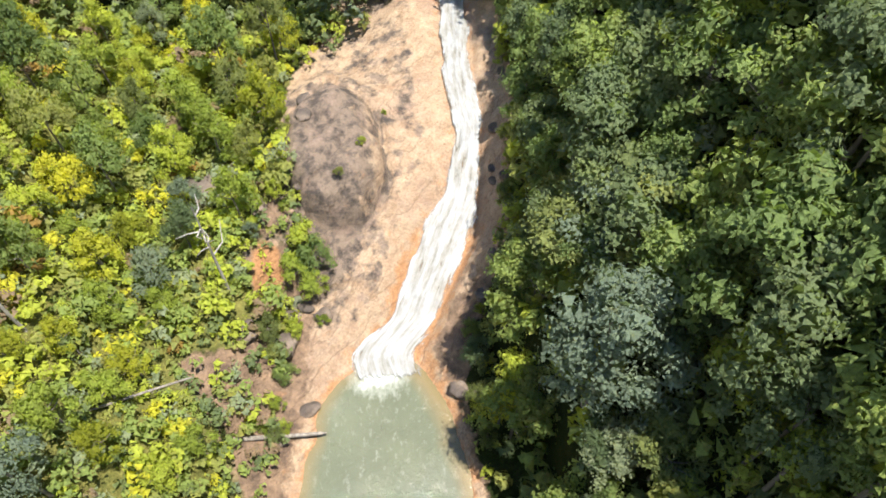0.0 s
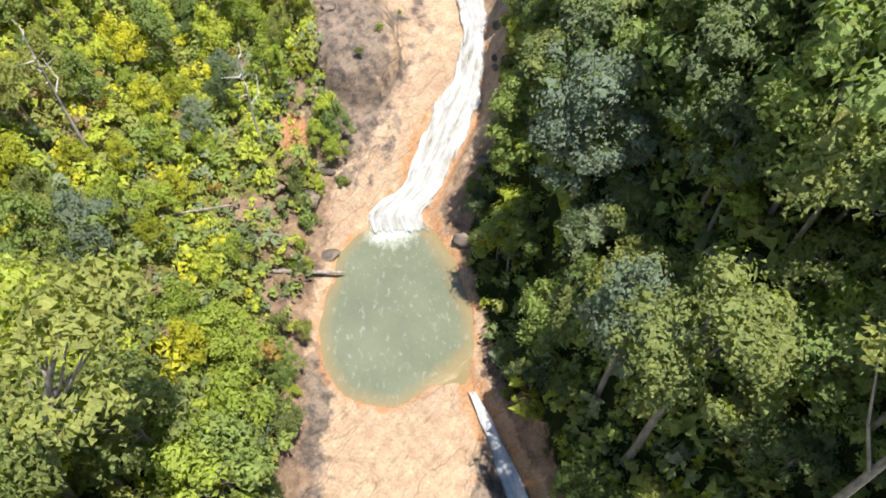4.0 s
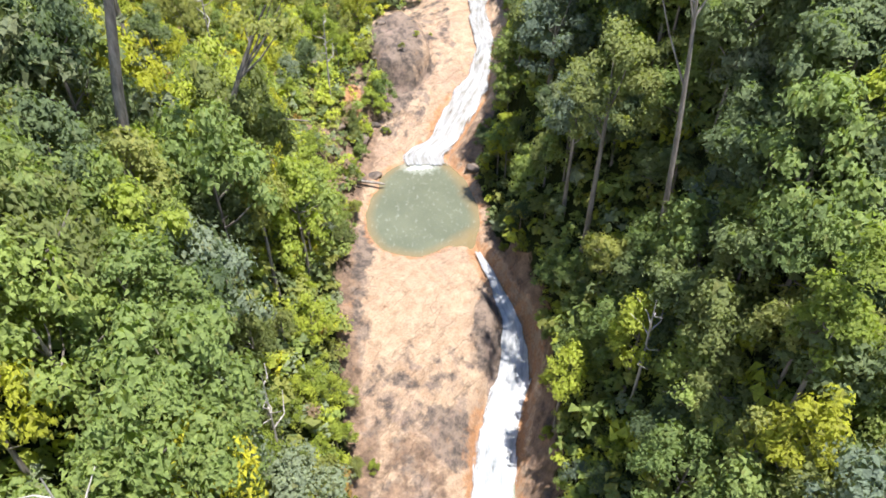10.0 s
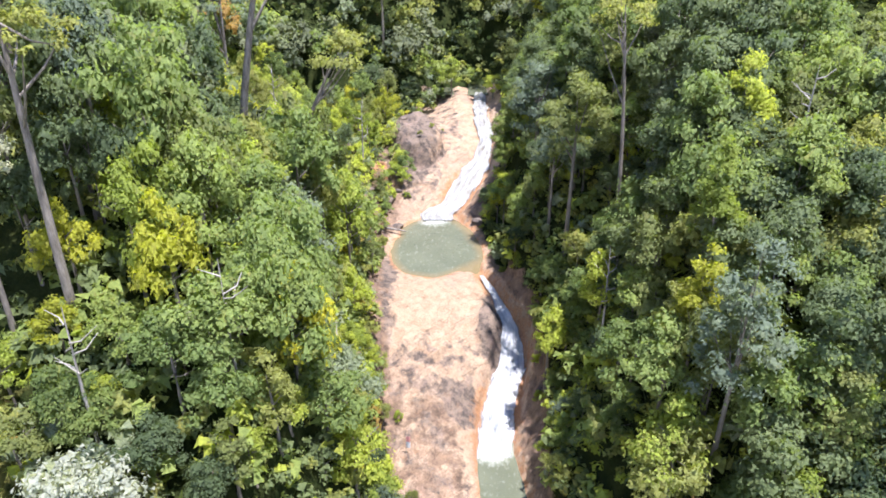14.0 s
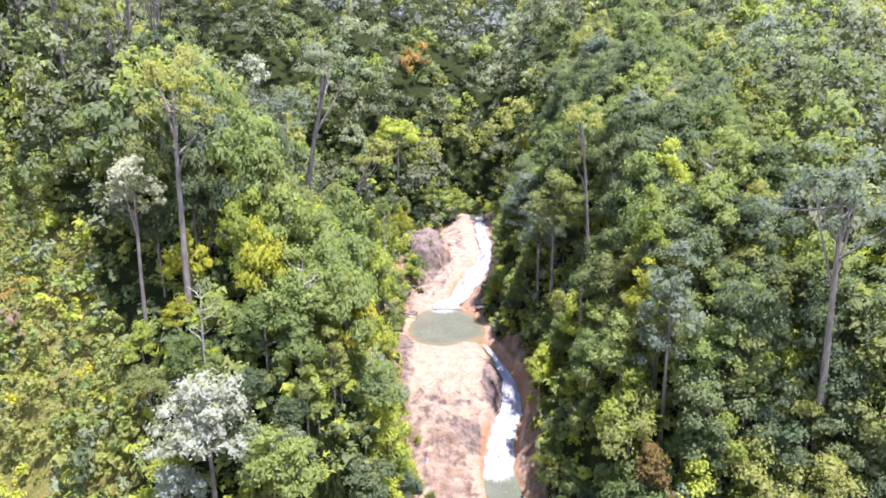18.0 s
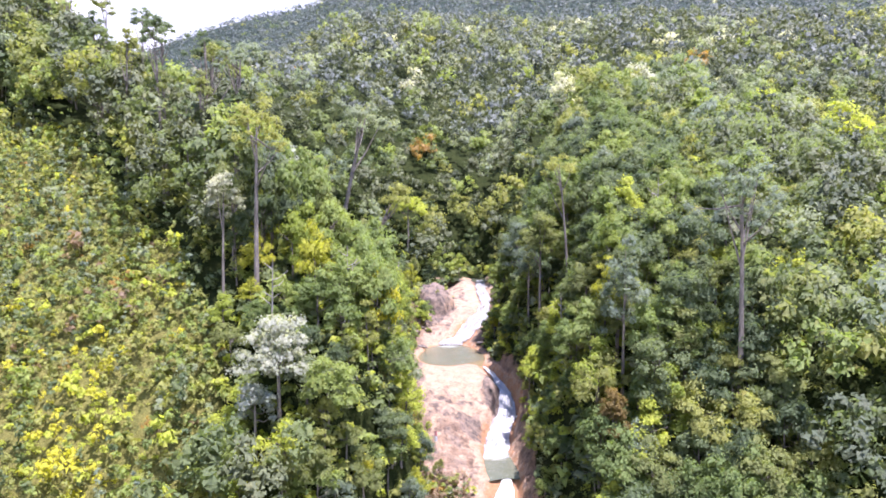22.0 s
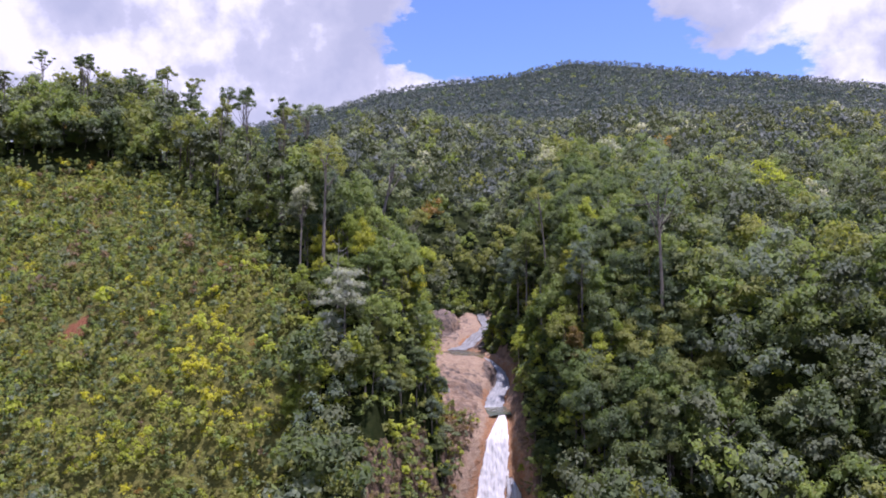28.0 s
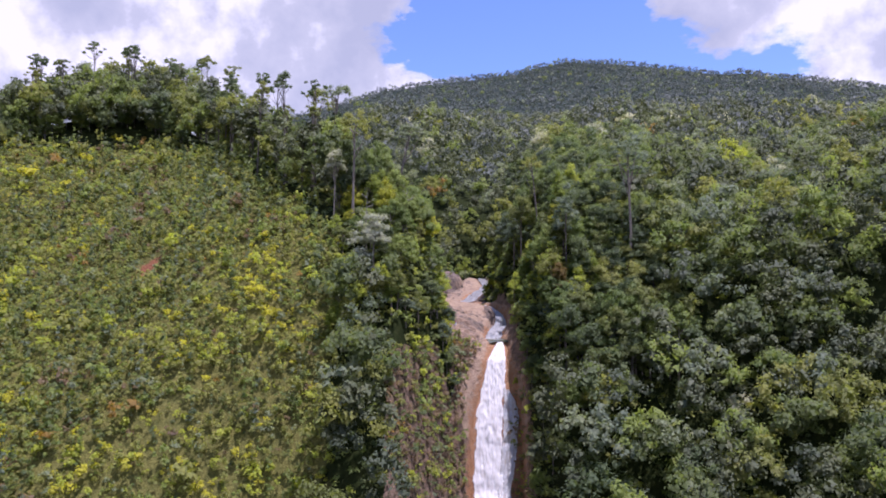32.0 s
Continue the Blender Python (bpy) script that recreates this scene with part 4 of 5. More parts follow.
lone_tree("olive_tree", "broad domed olive-green tree leaning out over the stream bank", 14.6, -10.8, 18, 31, 7.0, 11, "olive", 151, 0.26, (0, 0), BARK, 56, 1.05, 2200, 0.32)
lone_tree("grey_green_tree", "grey-green tree with a fine rounded crown on the steep bank", 13.0, -6.6, 14, 25.5, 4.6, 10, "grey", 152, 0.2, (0, 0), BARK, 34, 0.9, 1300, 0.30)
lone_tree("bright_tree", "slim bright green tree lit above the dark bank", 16.0, -26.0, 8, 17.0, 4.0, 8, "bright", 153, 0.16, (0, 0), BARK, 28, 0.8, 1000, 0.32)
lone_tree("bright_tree", "low bright green tree over the fall", 11.4, -23.6, 2, 9.0, 3.6, 6.5, "bright", 154, 0.13, (0, 0), BARK, 22, 0.75, 800, 0.30)
lone_tree("bright_tree", "tall cone-shaped bright green tree on the spur", 21.2, -37.4, 20, 32.0, 3.4, 12, "bright", 155, 0.18, (0, 0), BARK, 34, 0.75, 1100, 0.32)
lone_tree("yellow_tree", "small yellowing tree on the rocky bank of the pool", 7.6, 9.5, 3, 9.2, 2.8, 5.5, "yellow", 156, 0.1, (0, 0), BARK, 20, 0.6, 700, 0.28)
lone_tree("bright_tree", "bushy yellow-green tree on the sunny bank", -13.6, -2.1, 8, 14.0, 5.2, 6.5, "bright", 157, 0.16, (0, 0), BARK, 34, 0.85, 1300, 0.30)
lone_tree("rounded_tree", "tree with a broad rounded blue-green crown above the slope", -15.4, -34.9, 18, 29.5, 6.6, 9, "green", 158, 0.26, (0, 0), BARK, 50, 1.05, 1900, 0.32)
rng = np.random.RandomState(77)
for k in range(40):
    px = -146 + 2.8 * k + rng.uniform(-2, 2)
    py = float(np.interp(px, [-146, -130, -108, -95, -75, -30], [18, 31, 33, 26, 6, -35])) + rng.uniform(-6, 8)
    g = float(height(px, py))
    lone_tree("ridge_tree", "tall thin tree with a sparse crown on the ridge", px, py, g + 8, g + rng.uniform(17, 29) * (1.0 if px < -80 else 1.08), rng.uniform(4.0, 7.0), rng.uniform(3.5, 8),
              ["deep", "olive", "deep"][k % 3], 60 + k, rng.uniform(0.18, 0.28), (rng.uniform(-1, 1), 0), BARK, 18, 0.72, 520, 0.38, 9, 0.5)


rng = np.random.RandomState(79)
for k in range(90):
    px = -165 + 0.85 * k + rng.uniform(-1, 1)
    py = float(np.interp(px, [-146, -130, -108, -95, -75, -30], [18, 31, 33, 26, 6, -35])) + rng.uniform(-12, 3)
    group = KINDS[("deep", "green", "deep", "olive")[k % 4]]
    size = rng.uniform(0.75, 1.15)
    plant(group[k % len(group)], px, py, size, rng.uniform(0, 6.28), 3.4 * size)


def dead_tree(seed, tall):
    rng = np.random.RandomState(seed)
    root = new("dead_tree")
    v, f = tube([(0, 0, 0), (0.1, 0.1, tall * 0.5), (0.3, 0, tall)], [0.16, 0.11, 0.03], 6)
    part("trunk", mesh_of("trunk", v, f), PALE_BARK, root)
    for k in range(7):
        h, a, reach = tall * rng.uniform(0.45, 0.95), rng.uniform(0, 6.28), rng.uniform(1.0, 2.4)
        v, f = tube([(0.15, 0.05, h), (0.15 + reach * 0.5 * math.cos(a), reach * 0.5 * math.sin(a), h + reach * 0.2),
                     (0.15 + reach * math.cos(a + 0.4), reach * math.sin(a + 0.4), h + reach * 0.65)], [0.07, 0.05, 0.02], 5)
        part("branch", mesh_of("branch", v, f), PALE_BARK, root)
    return tagged(root, "bleached dead tree with bare white branches", "tree", "dead trees")


dead = dead_tree(90, 13)
dead.matrix_basis = pose(-11.4, -32.4, float(height(-11.4, -32.4)) - 0.3)
rng = np.random.RandomState(91)
for x, y in [(-24, -51), (-15, -47), (-30, -20), (-26, 14), (24, -12), (30, -30), (26, 8), (16, -28), (28, -62), (-38, -8), (-14, 20), (33, 20), (22, 30)]:
    copy_thing(dead, pose(x, y, float(height(x, y)) - 0.3, 0, 0, rng.uniform(0, 360)))

CLEAR = [(-21.6, -58, 3.0), (-24, -59.5, 1.6), (-32.5, -44, 2), (21.3, -45.8, 2.4), (20, -40.5, 1.6), (18.7, -52, 1.8), (12.4, 6.5, 2.6), (14.6, -10.8, 2.6), (13, -6.6, 1.6), (16, -26, 1.5), (11.4, -23.6, 1.4), (21.2, -37.4, 1.4), (7.6, 9.5, 1.2), (-13.6, -2.1, 2), (-15.4, -34.9, 2.4)]

# the wood near the falls, tree by tree
rng = np.random.RandomState(11)
NEAR = (-33, 40, -66, 50)
xs, ys = scatter(*NEAR, 4.0, 5)
ex, ey = scatter(*NEAR, 3.4, 15)
steep = np.hypot(height(ex + 1, ey) - height(ex - 1, ey), height(ex, ey + 1) - height(ex, ey - 1)) / 2
ok = (steep > 1.35) | ((ex > 8) & (steep > 0.9))
xs, ys = np.concatenate([xs, ex[ok]]), np.concatenate([ys, ey[ok]])
keep = off_rock(xs, ys) & (scrub_zone(xs, ys) < 0.5)
for x, y in zip(xs[keep], ys[keep]):
    if any((x - a) ** 2 + (y - b) ** 2 < c * c for a, b, c in CLEAR + BARE) or brushy(x, y):
        continue
    mid = float(along(X_MID, y))
    side, d = (1 if x > mid else -1), abs(x - mid)
    p = rng.rand()
    if side > 0:
        # dark leaves more often high on this bank, in place of the slope's shade
        deep = 0.47 if (y > 4 and d > 13) or d > 19 else 0.36
        tint = "deep" if p < deep else "green" if p < 0.70 else "olive" if p < 0.83 else "bright" if p < 0.90 else "grey" if p < 0.94 else "slender"
    elif y > -12:
        tint = "bright" if p < 0.48 else "yellow" if p < 0.66 else "green" if p < 0.80 else "olive" if p < 0.92 else "grey" if p < 0.97 else "deep"
    else:
        tint = "bright" if p < 0.26 else "yellow" if p < 0.31 else "green" if p < 0.54 else "grey" if p < 0.66 else "deep" if p < 0.84 else "olive" if p < 0.95 else "slender"
    edge = d < (17 if y > -8 else 20) and y > -36
    if edge and side < 0 and p < 0.75:
        tint = "bright"
    group = KINDS[tint]
    proto = group[rng.randint(len(group))]
    size = rng.uniform(0.8, 1.35) * (0.55 if edge and side < 0 else 0.75 if d < 12 else 1.0)
    if side < 0 and y > -6:
        size *= 0.6
    tall = 1.0 if side > 0 else 1.3 if d > 17 else 1.0
    if side < 0 and y < -44:
        size, tall = size * 0.85, 0.8
    up_bank = x - float(along(X_RIGHT, y))
    if side > 0 and up_bank < (3.0 if y > -32 else 5.5) and -66 < y < 16:
        size, tall = size * 0.66, 0.8
    elif side > 0 and up_bank < 11 and y > -40:
        size, tall = size * 0.95, 0.85
    plant(proto, x, y, min(size, 1.3), rng.uniform(0, 6.28), 0.5, tall)
for k, proto in enumerate(PROTOS):
    x, y = -42 + 8.5 * k, 54 + (k % 2) * 3
    proto.matrix_basis = pose(x, y, float(height(x, y)) - 0.5)


# far woods and scrub: uncountable, in one object each
def woods(name, label, xs, ys, sizes, kinds, per, leaf, tints, tall=1.0, category="forest", lift=1.0, clumps=9, cone=False, bulk=0.21, spread=0.45, base=0.0, hearty=12):
    """Many crowns, each a few clumps round a dome or cone with leaves on the clumps."""
    r = np.random.RandomState(len(xs))
    n = len(xs)
    zs = height(xs, ys) + sizes * r.uniform(-0.15, 0.35, n) * lift
    a, rad = r.uniform(0, 2 * np.pi, (n, clumps)), np.sqrt(r.uniform(0, 1, (n, clumps)))
    cz = np.sqrt(1 - 0.85 * rad * rad) * r.uniform(0.6, 1.0, (n, clumps))
    if cone:
        cz = r.uniform(0, 1, (n, clumps))
        rad = rad * (1.05 - cz)
    across, s = r.uniform(0.8, 1.25, (n, 1)), sizes[:, None]
    cen = np.stack([xs[:, None] + rad * np.cos(a) * spread * s * across, ys[:, None] + rad * np.sin(a) * spread * s * across,
                    zs[:, None] + (0.12 + base + cz * 1.05 * tall) * s], -1).reshape(-1, 3)
    big = (bulk * s * r.uniform(0.7, 1.3, (n, clumps)) * (1.2 - 0.75 * cz if cone else 1.0)).reshape(-1)
    total = n * per
    own = np.repeat(np.arange(n), per)
    pick = own * clumps + r.randint(0, clumps, total)
    d = r.normal(size=(total, 3))
    d[:, 2] = np.abs(d[:, 2]) - 0.3
    d /= np.linalg.norm(d, axis=1)[:, None]
    c = cen[pick] + d * (big[pick] * r.uniform(0.5, 1.2, total))[:, None]
    up = d * 0.75 + np.array([0, 0, 0.25]) + r.normal(size=(total, 3)) * 0.16
    up /= np.linalg.norm(up, axis=1)[:, None]
    v = blades(r, c, up, leaf * sizes[own] * r.uniform(0.6, 1.35, total))
    me = bpy.data.meshes.new(name)
    heart, out = hearts(r, cen, big, 0.7, hearty)
    mid = np.stack([xs, ys, zs + (base + 0.3 * tall) * sizes], -1)
    face = unit(d * 0.4 + up * 0.15 + unit(cen[pick] - mid[own]) * 0.25 + np.array([0, 0, 0.4]))
    whose = np.concatenate([own, np.repeat(np.arange(n), clumps * hearty)])
    v = np.concatenate([v, heart])
    fill(me, v, np.arange(len(v)).reshape(-1, 3), kinds[whose])
    tone = me.attributes.new("tone", "FLOAT", "FACE")
    tone.data.foreach_set("value", r.uniform(0.0, 1.0, n)[whose].astype(np.float32))
    me.polygons.foreach_set("use_smooth", np.ones(len(me.polygons), bool))
    rounded(me, np.concatenate([np.repeat(face, 3, 0), out]))
    for t in tints:
        me.materials.append(LEAF[t])
    return tagged(new(name, me), label, category, kind="stuff")


TINTS = ["deep", "green", "olive", "grey", "bright", "silver", "rust", "yellow", "far", "brown", "dark"]
r = np.random.RandomState(21)


def wood_kinds(n, p):
    return r.choice(len(p), n, p=np.array(p) / sum(p))


def seen_slope(x, y, tall):
    """Leaves out the deep gorge floor downstream, which the spurs hide."""
    return height(x, y) + tall > -57 - 0.28 * y


MIX = [0.20, 0.14, 0.14, 0.11, 0.012, 0.005, 0.005, 0, 0, 0, 0.38]
inner = lambda x, y: (x > NEAR[0] - 1) & (x < NEAR[1] + 1) & (y > NEAR[2] - 1) & (y < NEAR[3] + 1)
xs, ys = scatter(-230, 230, -175, 112, 6.0, 6)
ex, ey = scatter(-230, 230, -175, 60, 5.4, 26)
steep = np.hypot(height(ex + 1, ey) - height(ex - 1, ey), height(ex, ey + 1) - height(ex, ey - 1)) / 2
xs, ys = np.concatenate([xs, ex[steep > 0.7]]), np.concatenate([ys, ey[steep > 0.7]])
keep = (np.abs(xs + 2) < 14 + 0.68 * (ys + 205)) & ~inner(xs, ys) & off_rock(xs, ys) & (scrub_zone(xs, ys) < 0.5) & seen_slope(xs, ys, 16) & ~brushy(xs, ys) & (((xs - 3) / 9) ** 2 + ((ys - 65) / 6) ** 2 > 1)
xs, ys = xs[keep], ys[keep]
woods("forest_slopes", "dense mixed rainforest canopy on the steep slopes", xs, ys, r.uniform(4.4, 9.4, len(xs)), wood_kinds(len(xs), MIX), 300, 0.055, TINTS, 1.15, lift=1.2, clumps=12, bulk=0.2, spread=0.47, base=0.8)
xs, ys = scatter(-170, -22, -60, 140, 4.3, 16)
u, v = (-(xs + 30) * 70 + (ys + 35) * 65) / 95.5, (-(xs + 30) * 65 - (ys + 35) * 70) / 95.5
keep = (u > 2) & (u < 175) & (v > -22) & (v < 9 + wobble(xs, ys, 12, 2) * 6 + 34 * smooth(72, 122, u))
xs, ys = xs[keep], ys[keep]
woods("ridge_forest", "tall dark forest along the crest of the spur", xs, ys, r.uniform(4.5, 7, len(xs)), wood_kinds(len(xs), [0.34, 0.04, 0.08, 0.08, 0, 0, 0, 0, 0, 0, 0.46]), 170, 0.065, TINTS, 1.3, lift=1.6, clumps=9, bulk=0.22, spread=0.42, base=1.0)
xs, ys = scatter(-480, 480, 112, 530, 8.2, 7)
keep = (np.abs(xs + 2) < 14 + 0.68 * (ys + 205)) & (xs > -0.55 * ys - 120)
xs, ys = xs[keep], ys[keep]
# about two fifths of these crowns take the haze-tinted leaves
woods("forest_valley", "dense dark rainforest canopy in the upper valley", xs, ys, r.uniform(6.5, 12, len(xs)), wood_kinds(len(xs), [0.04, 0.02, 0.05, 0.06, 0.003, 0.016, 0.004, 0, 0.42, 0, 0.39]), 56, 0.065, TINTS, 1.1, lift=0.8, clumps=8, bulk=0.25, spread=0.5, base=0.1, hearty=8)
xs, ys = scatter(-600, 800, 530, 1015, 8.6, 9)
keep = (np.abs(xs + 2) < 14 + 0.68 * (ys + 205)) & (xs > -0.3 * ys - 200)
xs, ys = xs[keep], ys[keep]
# nearly all crowns here are coloured for haze
woods("forest_mountain", "distant forest on the mountain, coloured blue-green for haze", xs, ys, r.uniform(7, 12, len(xs)), wood_kinds(len(xs), [0.06, 0.0, 0.01, 0.02, 0, 0.003, 0, 0, 0.91]), 12, 0.09, TINTS, 0.6, lift=0.6, clumps=4, bulk=0.32, spread=0.45, hearty=5)

# young growth: patches of one kind, thin in places, with slim saplings through it
xs, ys = scatter(-230, -16, -185, 60, 1.5, 8)
keep = (np.abs(xs + 2) < 14 + 0.68 * (ys + 205)) & (scrub_zone(xs, ys) > 0.35) & off_rock(xs, ys) & (((xs + 75.5) / 3.6) ** 2 + ((ys + 44) / 3) ** 2 > 1) & seen_slope(xs, ys, 5)
xs, ys = xs[keep], ys[keep]
patch = wobble(xs, ys, 11, 3) + 0.5 * wobble(xs + 40, ys, 40, 2) + r.normal(size=len(xs)) * 0.22 + np.clip((-60 - ys) / 90, -0.4, 0.55)
lush = wood_kinds(len(xs), [0.0, 0.06, 0.18, 0.0, 0.44, 0, 0.004, 0.32])
plain = wood_kinds(len(xs), [0.0, 0.12, 0.52, 0.02, 0.22, 0, 0.006, 0.10, 0, 0.02])
drab = wood_kinds(len(xs), [0.06, 0.18, 0.50, 0.10, 0.04, 0, 0.01, 0.02, 0, 0.10])
woods("scrub", "yellow-green young scrub on the open hillside", xs, ys, 0.9 + r.gamma(2.2, 0.55, len(xs)),
      np.where(patch > 0.42, lush, np.where(patch > -0.15, plain, drab)), 34, 0.135, TINTS, 1.0, "shrubs", 0.2, 3, bulk=0.26, spread=0.5)
pick = r.rand(len(xs)) < 0.30 + 0.3 * np.clip(-patch, -0.6, 0.6)
xs, ys = xs[pick], ys[pick]
woods("saplings", "slender young trees standing in the scrub", xs, ys, r.uniform(1.6, 4.0, len(xs)), wood_kinds(len(xs), [0.30, 0.24, 0.32, 0.14]), 56, 0.095, TINTS, 2.3, "saplings", 0.0, 6, True, 0.18, 0.26)
xs, ys = scatter(-190, 190, -330, -40, 8.5, 31)
keep = ~seen_slope(xs, ys, 16) & off_rock(xs, ys)
xs, ys = xs[keep], ys[keep]
woods("gorge_forest", "dense rainforest canopy on the floor of the lower gorge", xs, ys, r.uniform(8, 12, len(xs)), wood_kinds(len(xs), MIX), 26, 0.15, TINTS, 1.0, clumps=5, bulk=0.28)
xs, ys = scatter(NEAR[0], NEAR[1], NEAR[2], NEAR[3], 1.7, 10)
keep = off_rock(xs, ys) & (scrub_zone(xs, ys) < 0.5)
xs, ys = xs[keep], ys[keep]
woods("undergrowth", "low green undergrowth on the forest floor", xs, ys, r.uniform(1.2, 2.4, len(xs)) * np.where((xs > 9) | ((xs < -10) & (ys < -12)), 1.65, 1.0),
      wood_kinds(len(xs), [0.3, 0.3, 0.2, 0.06, 0.14]), 16, 0.2, TINTS, 0.7, "undergrowth", 0.0, 2, bulk=0.3)


xs, ys = scatter(-75, 80, -115, 78, 2.4, 19)
keep = ~inner(xs, ys) & off_rock(xs, ys) & (scrub_zone(xs, ys) < 0.5) & seen_slope(xs, ys, 3)
xs, ys = xs[keep], ys[keep]
woods("slope_undergrowth", "low bushes and saplings between the trees of the slope", xs, ys, r.uniform(2.0, 3.8, len(xs)),
      wood_kinds(len(xs), [0.40, 0.28, 0.22, 0.06, 0.04]), 18, 0.17, TINTS, 0.8, "undergrowth", 0.0, 2, bulk=0.3)

xs, ys = scatter(-16, 30, -62, 54, 1.25, 18)
steep = np.hypot(height(xs + 1, ys) - height(xs - 1, ys), height(xs, ys + 1) - height(xs, ys - 1)) / 2
keep = off_rock(xs, ys) & (steep > 1.1)
xs, ys = xs[keep], ys[keep]
woods("bank_bushes", "bushes and creepers hanging on the steep banks", xs, ys, r.uniform(1.4, 2.8, len(xs)),
      wood_kinds(len(xs), [0.26, 0.30, 0.22, 0.06, 0.16]), 34, 0.14, TINTS, 0.9, "shrubs", 0.0, 3, bulk=0.26)

# dry brush and ferns on the buttress beside the tall fall
xs, ys = scatter(-18, 14, -86, -37, 0.85, 28)
side = xs - np.interp(ys, [-100, -66, -54, -48, -41, -35, -20], [1, 1.6, 2.1, 2.4, 4.6, 6.2, 6.2])
keep = (brushy(xs, ys) & (side < -4)) | land(xs, ys)[1] & np.where(side < 0, (side < -4.3 + 1.6 * wobble(xs, ys, 4, 2)) & (side < -3.6), (side > 6.6 + 1.4 * wobble(xs, ys, 4, 2)) & (ys < -43)) & ((xs + 4.2) ** 2 + (ys + 31) ** 2 > 1.5)
xs, ys = xs[keep], ys[keep]
woods("dry_brush", "brown brush and green ferns on the rocky buttress", xs, ys, r.uniform(0.9, 2.4, len(xs)),
      wood_kinds(len(xs), [0.10, 0.14, 0.16, 0.05, 0.08, 0, 0.03, 0, 0, 0.42]), 34, 0.14, TINTS, 0.8, "shrubs", 0.0, 4, bulk=0.22)

# the bright young growth on the bank beside the upper falls
xs, ys = scatter(-46, -6, -40, 56, 1.5, 14)
keep = off_rock(xs, ys) & ((ys > -10) | (xs > along(X_LEFT, ys) - 6)) & np.all([np.hypot(xs - a, ys - b) > c for a, b, c in BARE], axis=0)
xs, ys = xs[keep], ys[keep]
patch = wobble(xs, ys, 7, 3) + r.normal(size=len(xs)) * 0.3
woods("bank_scrub", "bright yellow-green bushes and ferns on the sunny bank", xs, ys, r.uniform(1.2, 3.2, len(xs)),
      np.where(patch > 0.1, wood_kinds(len(xs), [0.0, 0.12, 0.10, 0.04, 0.46, 0.0, 0.01, 0.27]), wood_kinds(len(xs), [0.06, 0.36, 0.16, 0.10, 0.16, 0.0, 0.02, 0.02, 0, 0.12])),
      64, 0.115, TINTS, 0.9, "shrubs", 0.3, 3, bulk=0.26)


# ---------------------------------------------------------------- rocks, logs and bushes by the water
def boulder_mesh(seed, a, b, c):
    bm = bmesh.new()
    bmesh.ops.create_icosphere(bm, subdivisions=3, radius=1)
    off = Vector((seed * 7.1, seed * 3.3, 0))
    for v in bm.verts:
        n = noise.noise(v.co * 1.2 + off) * 0.32 + noise.noise(v.co * 3.1 + off) * 0.10
        flat = 0.75 if v.co.z > 0.5 else 1.0
        v.co = Vector((v.co.x * a, v.co.y * b, v.co.z * c * flat)) * (1 + n)
    me = bpy.data.meshes.new("boulder")
    bm.to_mesh(me)
    bm.free()
    me.polygons.foreach_set("use_smooth", np.ones(len(me.polygons), bool))
    me.materials.append(BOULDER)
    return me


STONES = [boulder_mesh(1, 1, 0.75, 0.6), boulder_mesh(2, 0.9, 1, 0.55), boulder_mesh(3, 1, 0.6, 0.7)]


def boulder(x, y, size, turn, mesh=0, label="grey weathered granite boulder on the stream bank"):
    ob = new("boulder", STONES[mesh % 3])
    ob.matrix_world = pose(x, y, float(height(x, y)) + size * 0.15, 0, 0, turn) @ Matrix.Diagonal((size, size, size, 1))
    return tagged(ob, label, "rock", "boulders by the stream")


BANK_ROCKS = [(-15.6, 46.0, 2.4, 20), (-17.6, 31.5, 2.2, 70), (-12.6, 29.0, 1.0, 10), (-10.2, 17.2, 1.3, 40), (-9.4, 20.0, 0.9, 80), (-12.9, 17.5, 1.1, 0)]
boulder(-8.7, 39.7, 0.9, 70, 0, "dark oval boulder lying on the pale granite dome")
boulder(-1.7, 58.2, 1.0, 10, 1)
boulder(-3.4, 59.4, 0.7, 40, 2)
for x, y, size, turn in BANK_ROCKS:
    boulder(x, y, size, turn, 1, "dark weathered boulder among bushes on the bank")
rng = np.random.RandomState(33)
for k in range(22):
    y = rng.choice([rng.uniform(3, 26), rng.uniform(26, 56)])
    left = rng.rand() < 0.55
    x = float(along(X_LEFT, y)) + rng.uniform(-0.6, 3.0) if left else float(along(X_RIGHT, y)) + rng.uniform(-2.0, 0.4)
    if float(pool_edge(np.array(x), np.array(y))) > 0.4:
        boulder(x, y, rng.uniform(0.35, 1.0), rng.uniform(0, 360), k)


def fallen_log(name, label, a, b, thick, mat, seed):
    rng = np.random.RandomState(seed)
    a, b = Vector(a), Vector(b)
    pts = [a.lerp(b, t) + Vector((0, 0, rng.uniform(-0.06, 0.06))) for t in (0, 0.25, 0.5, 0.75, 0.93, 1)]
    v, f = tube([tuple(p) for p in pts], thick * np.array([0.8, 1, 0.95, 0.85, 0.75, 0.2]), 8)
    root = new(name, mesh_of(name, v, f))
    root.data.materials.append(mat)
    p = a.lerp(b, 0.55)
    v, f = tube([tuple(p), tuple(p + Vector((0.5, -0.3, 0.35))), tuple(p + Vector((1.0, -0.2, 0.6)))], [thick * 0.35, thick * 0.25, thick * 0.08], 5)
    part("broken_branch", mesh_of("broken_branch", v, f), mat, root)
    return tagged(root, label, "log")


fallen_log("fallen_log", "dark wet fallen log reaching out over the pool", (-13.8, 9.0, 2.6), (-6.4, 9.9, 0.55), 0.2, BARK, 3)
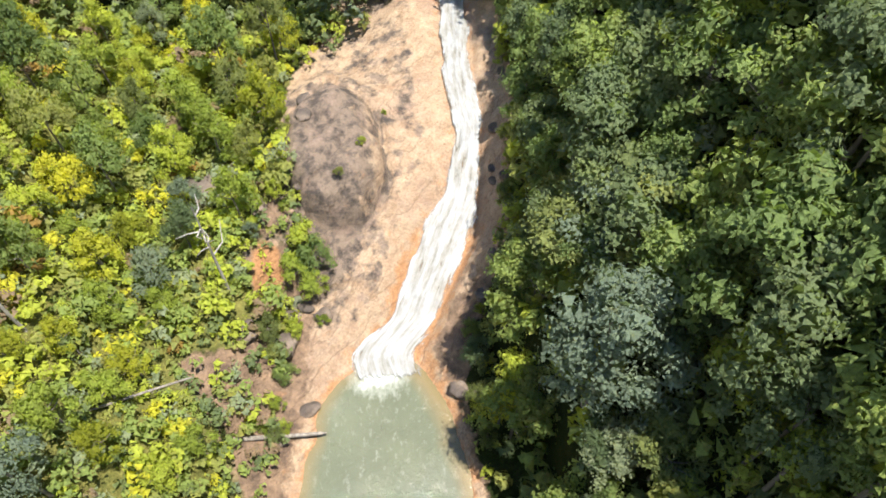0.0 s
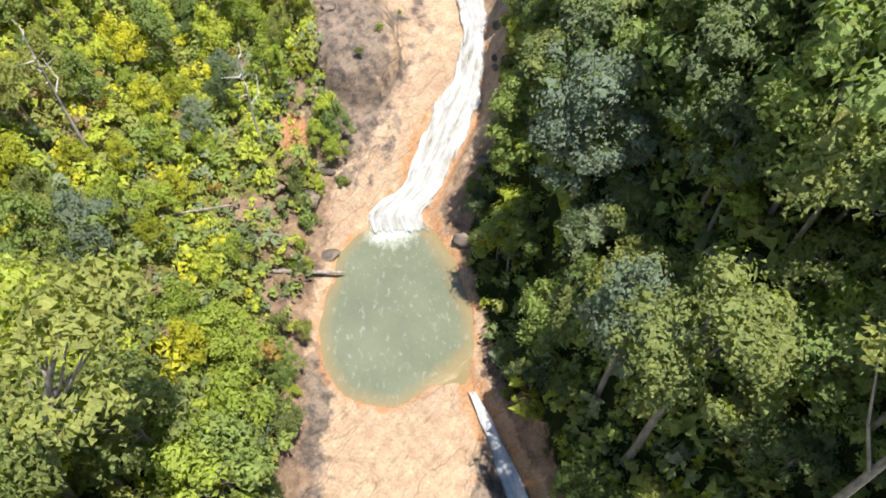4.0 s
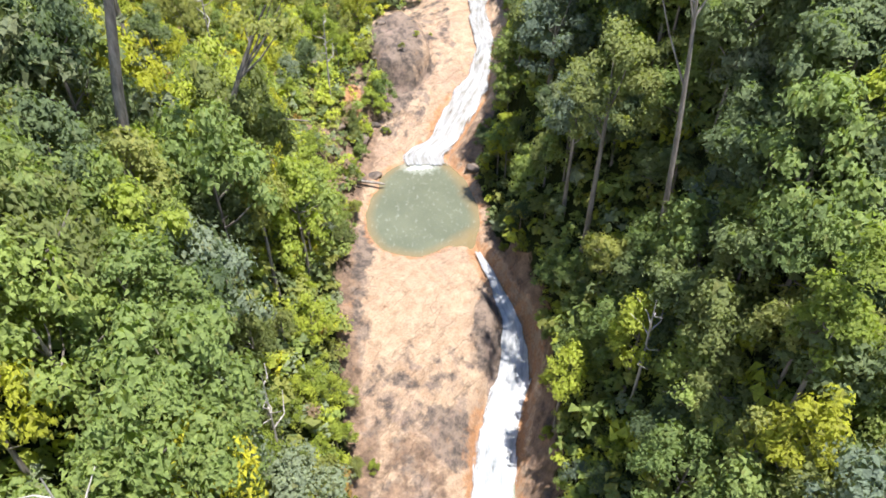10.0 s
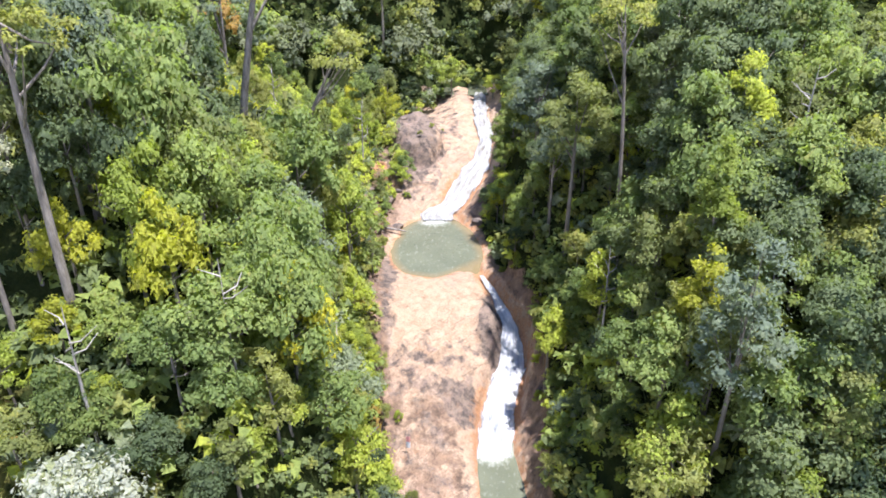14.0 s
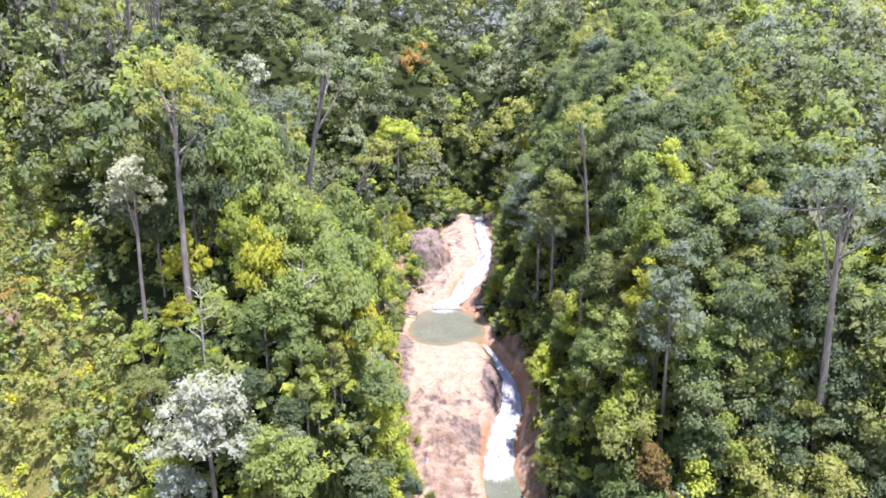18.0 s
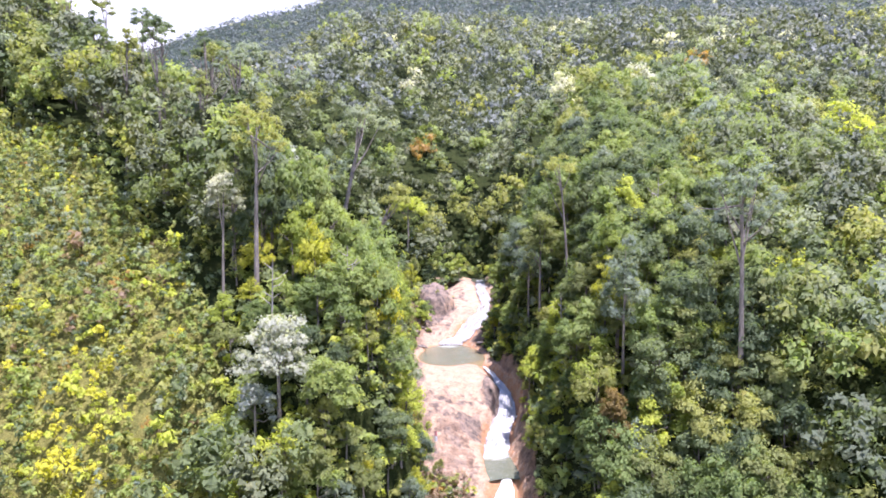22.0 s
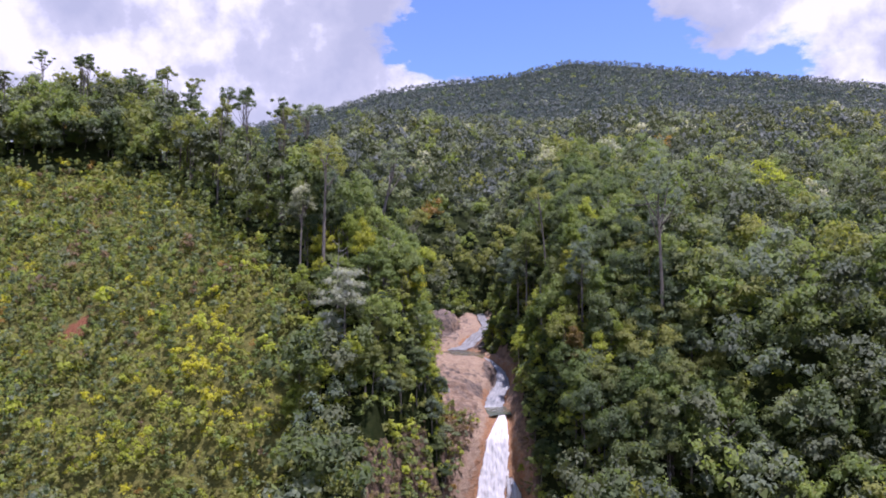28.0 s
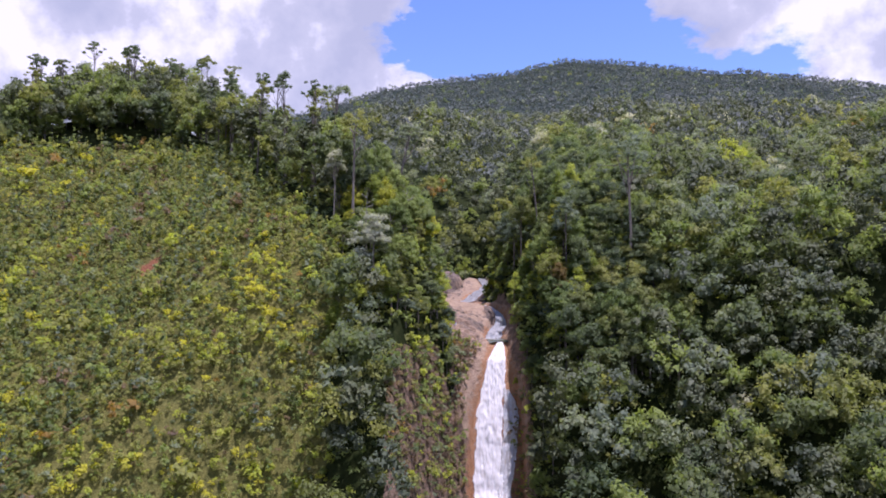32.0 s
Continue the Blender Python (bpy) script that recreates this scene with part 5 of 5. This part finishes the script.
fallen_log("fallen_log", "bleached fallen trunk lying across the bushes", (-21.0, 8.6, 11.0), (-15.2, 11.8, 8.6), 0.11, BARK, 4)

# bushes that stand alone on the rock
for x, y, s, tint in [(-8.2, 25.0, 0.8, "bright"), (-8.9, 22.8, 0.75, "bright"), (-7.6, 21.4, 0.6, "bright"), (-7.2, 23.4, 0.6, "green"), (-9.2, 18.2, 0.42, "bright"), (-6.9, 19.3, 0.32, "bright"), (-3.0, 33.2, 0.22, "bright"), (-1.2, 39.6, 0.16, "bright"), (-5.0, 30.0, 0.18, "olive"),
                      (-9.8, 49.0, 0.4, "bright"), (-10.4, 51.5, 0.5, "green"), (6.3, 11.5, 0.42, "bright"), (7.0, 14.5, 0.4, "bright"), (6.6, 8.5, 0.34, "olive"), (-9.4, 3.2, 0.35, "olive"),
                      (-10.2, -4.0, 0.4, "bright"), (11.0, -18.8, 0.35, "bright"), (10.8, -24.0, 0.35, "bright"), (-9.8, 14.5, 0.4, "green"), (-11.0, 17.5, 0.42, "olive"), (-12.5, 26.5, 0.4, "bright"),
                      (-10.5, 36.0, 0.4, "bright"), (-11.5, 31.0, 0.35, "bright"), (10.2, 33.0, 0.42, "olive"), (9.6, 27.5, 0.4, "green"), (10.8, 44.0, 0.45, "bright"), (-5.2, -27.5, 0.3, "bright"), (-3.5, -36.5, 0.35, "olive"), (9.8, -45, 0.4, "bright")]:
    group = KINDS[tint]
    bush = plant(group[-1], x, y, s, rng.uniform(0, 6.28), 0.35 + s * 1.2)
    tagged(bush, "low leafy bush rooted in cracks of the rock", "bush", "bushes on the rock")
    bush.name = "bush"
for k in range(70):
    y = rng.uniform(-36, 54)
    left = k % 2 == 0
    if -1 < y < 16 and not left:
        continue
    x = float(along(X_LEFT, y)) + rng.uniform(-1.4, 0.5) if left else float(along(X_RIGHT, y)) + rng.uniform(-0.3, 1.2)
    group = KINDS[["bright", "bright", "olive", "green"][rng.randint(4)]]
    s = rng.uniform(0.22, 0.42)
    bush = plant(group[rng.randint(len(group))], x, y, s, rng.uniform(0, 6.28), 0.3 + s * 1.2)
    tagged(bush, "low leafy bush at the edge of the bare rock", "bush", "bushes on the rock")
    bush.name = "bush"


def flag(x, y):
    """A faded cloth on a thin pole."""
    z = float(height(x, y)) - 0.1
    root = new("flagpole")
    root.location = (x, y, z)
    v, f = tube([(0, 0, 0), (0, 0, 1.2), (0.02, 0, 2.6)], [0.035, 0.03, 0.02], 6)
    part("pole", mesh_of("pole", v, f), PALE_BARK, root)
    for k, (name, colour, top, low) in enumerate([("pink_cloth", (0.62, 0.28, 0.26), 2.5, 1.75), ("white_cloth", (0.72, 0.74, 0.76), 1.75, 0.9)]):
        m, nt, out = material(name)
        b = node(nt, "BsdfPrincipled", Roughness=0.8)
        nt.links.new(blend(nt, "MULTIPLY", 0.3, colour, ramp(nt, noise_tex(nt, 6, 3), (0.3, 0.6), (0.7, 1.1))), b.inputs["Base Color"])
        nt.links.new(b.outputs[0], out.inputs["Surface"])
        gx = np.linspace(0, 0.42, 7)
        vs = [(q + 0.03, 0.05 * math.sin(q * 18 + k) + s * 0.012, h - 0.06 * q) for s in (0, 1) for h in (top, (top + low) / 2, low) for q in gx]
        fs = [(s * 21 + r * 7 + c, s * 21 + r * 7 + c + 1, s * 21 + (r + 1) * 7 + c + 1, s * 21 + (r + 1) * 7 + c) for s in (0, 1) for r in range(2) for c in range(6)]
        part("cloth", mesh_of("cloth", np.array(vs), np.array(fs)), m, root, "faded " + name.split("_")[0] + " cloth")
    return tagged(root, "faded pink and white flag hanging on a thin pole in scrub", "flag")


flag(-4.2, -31.0)
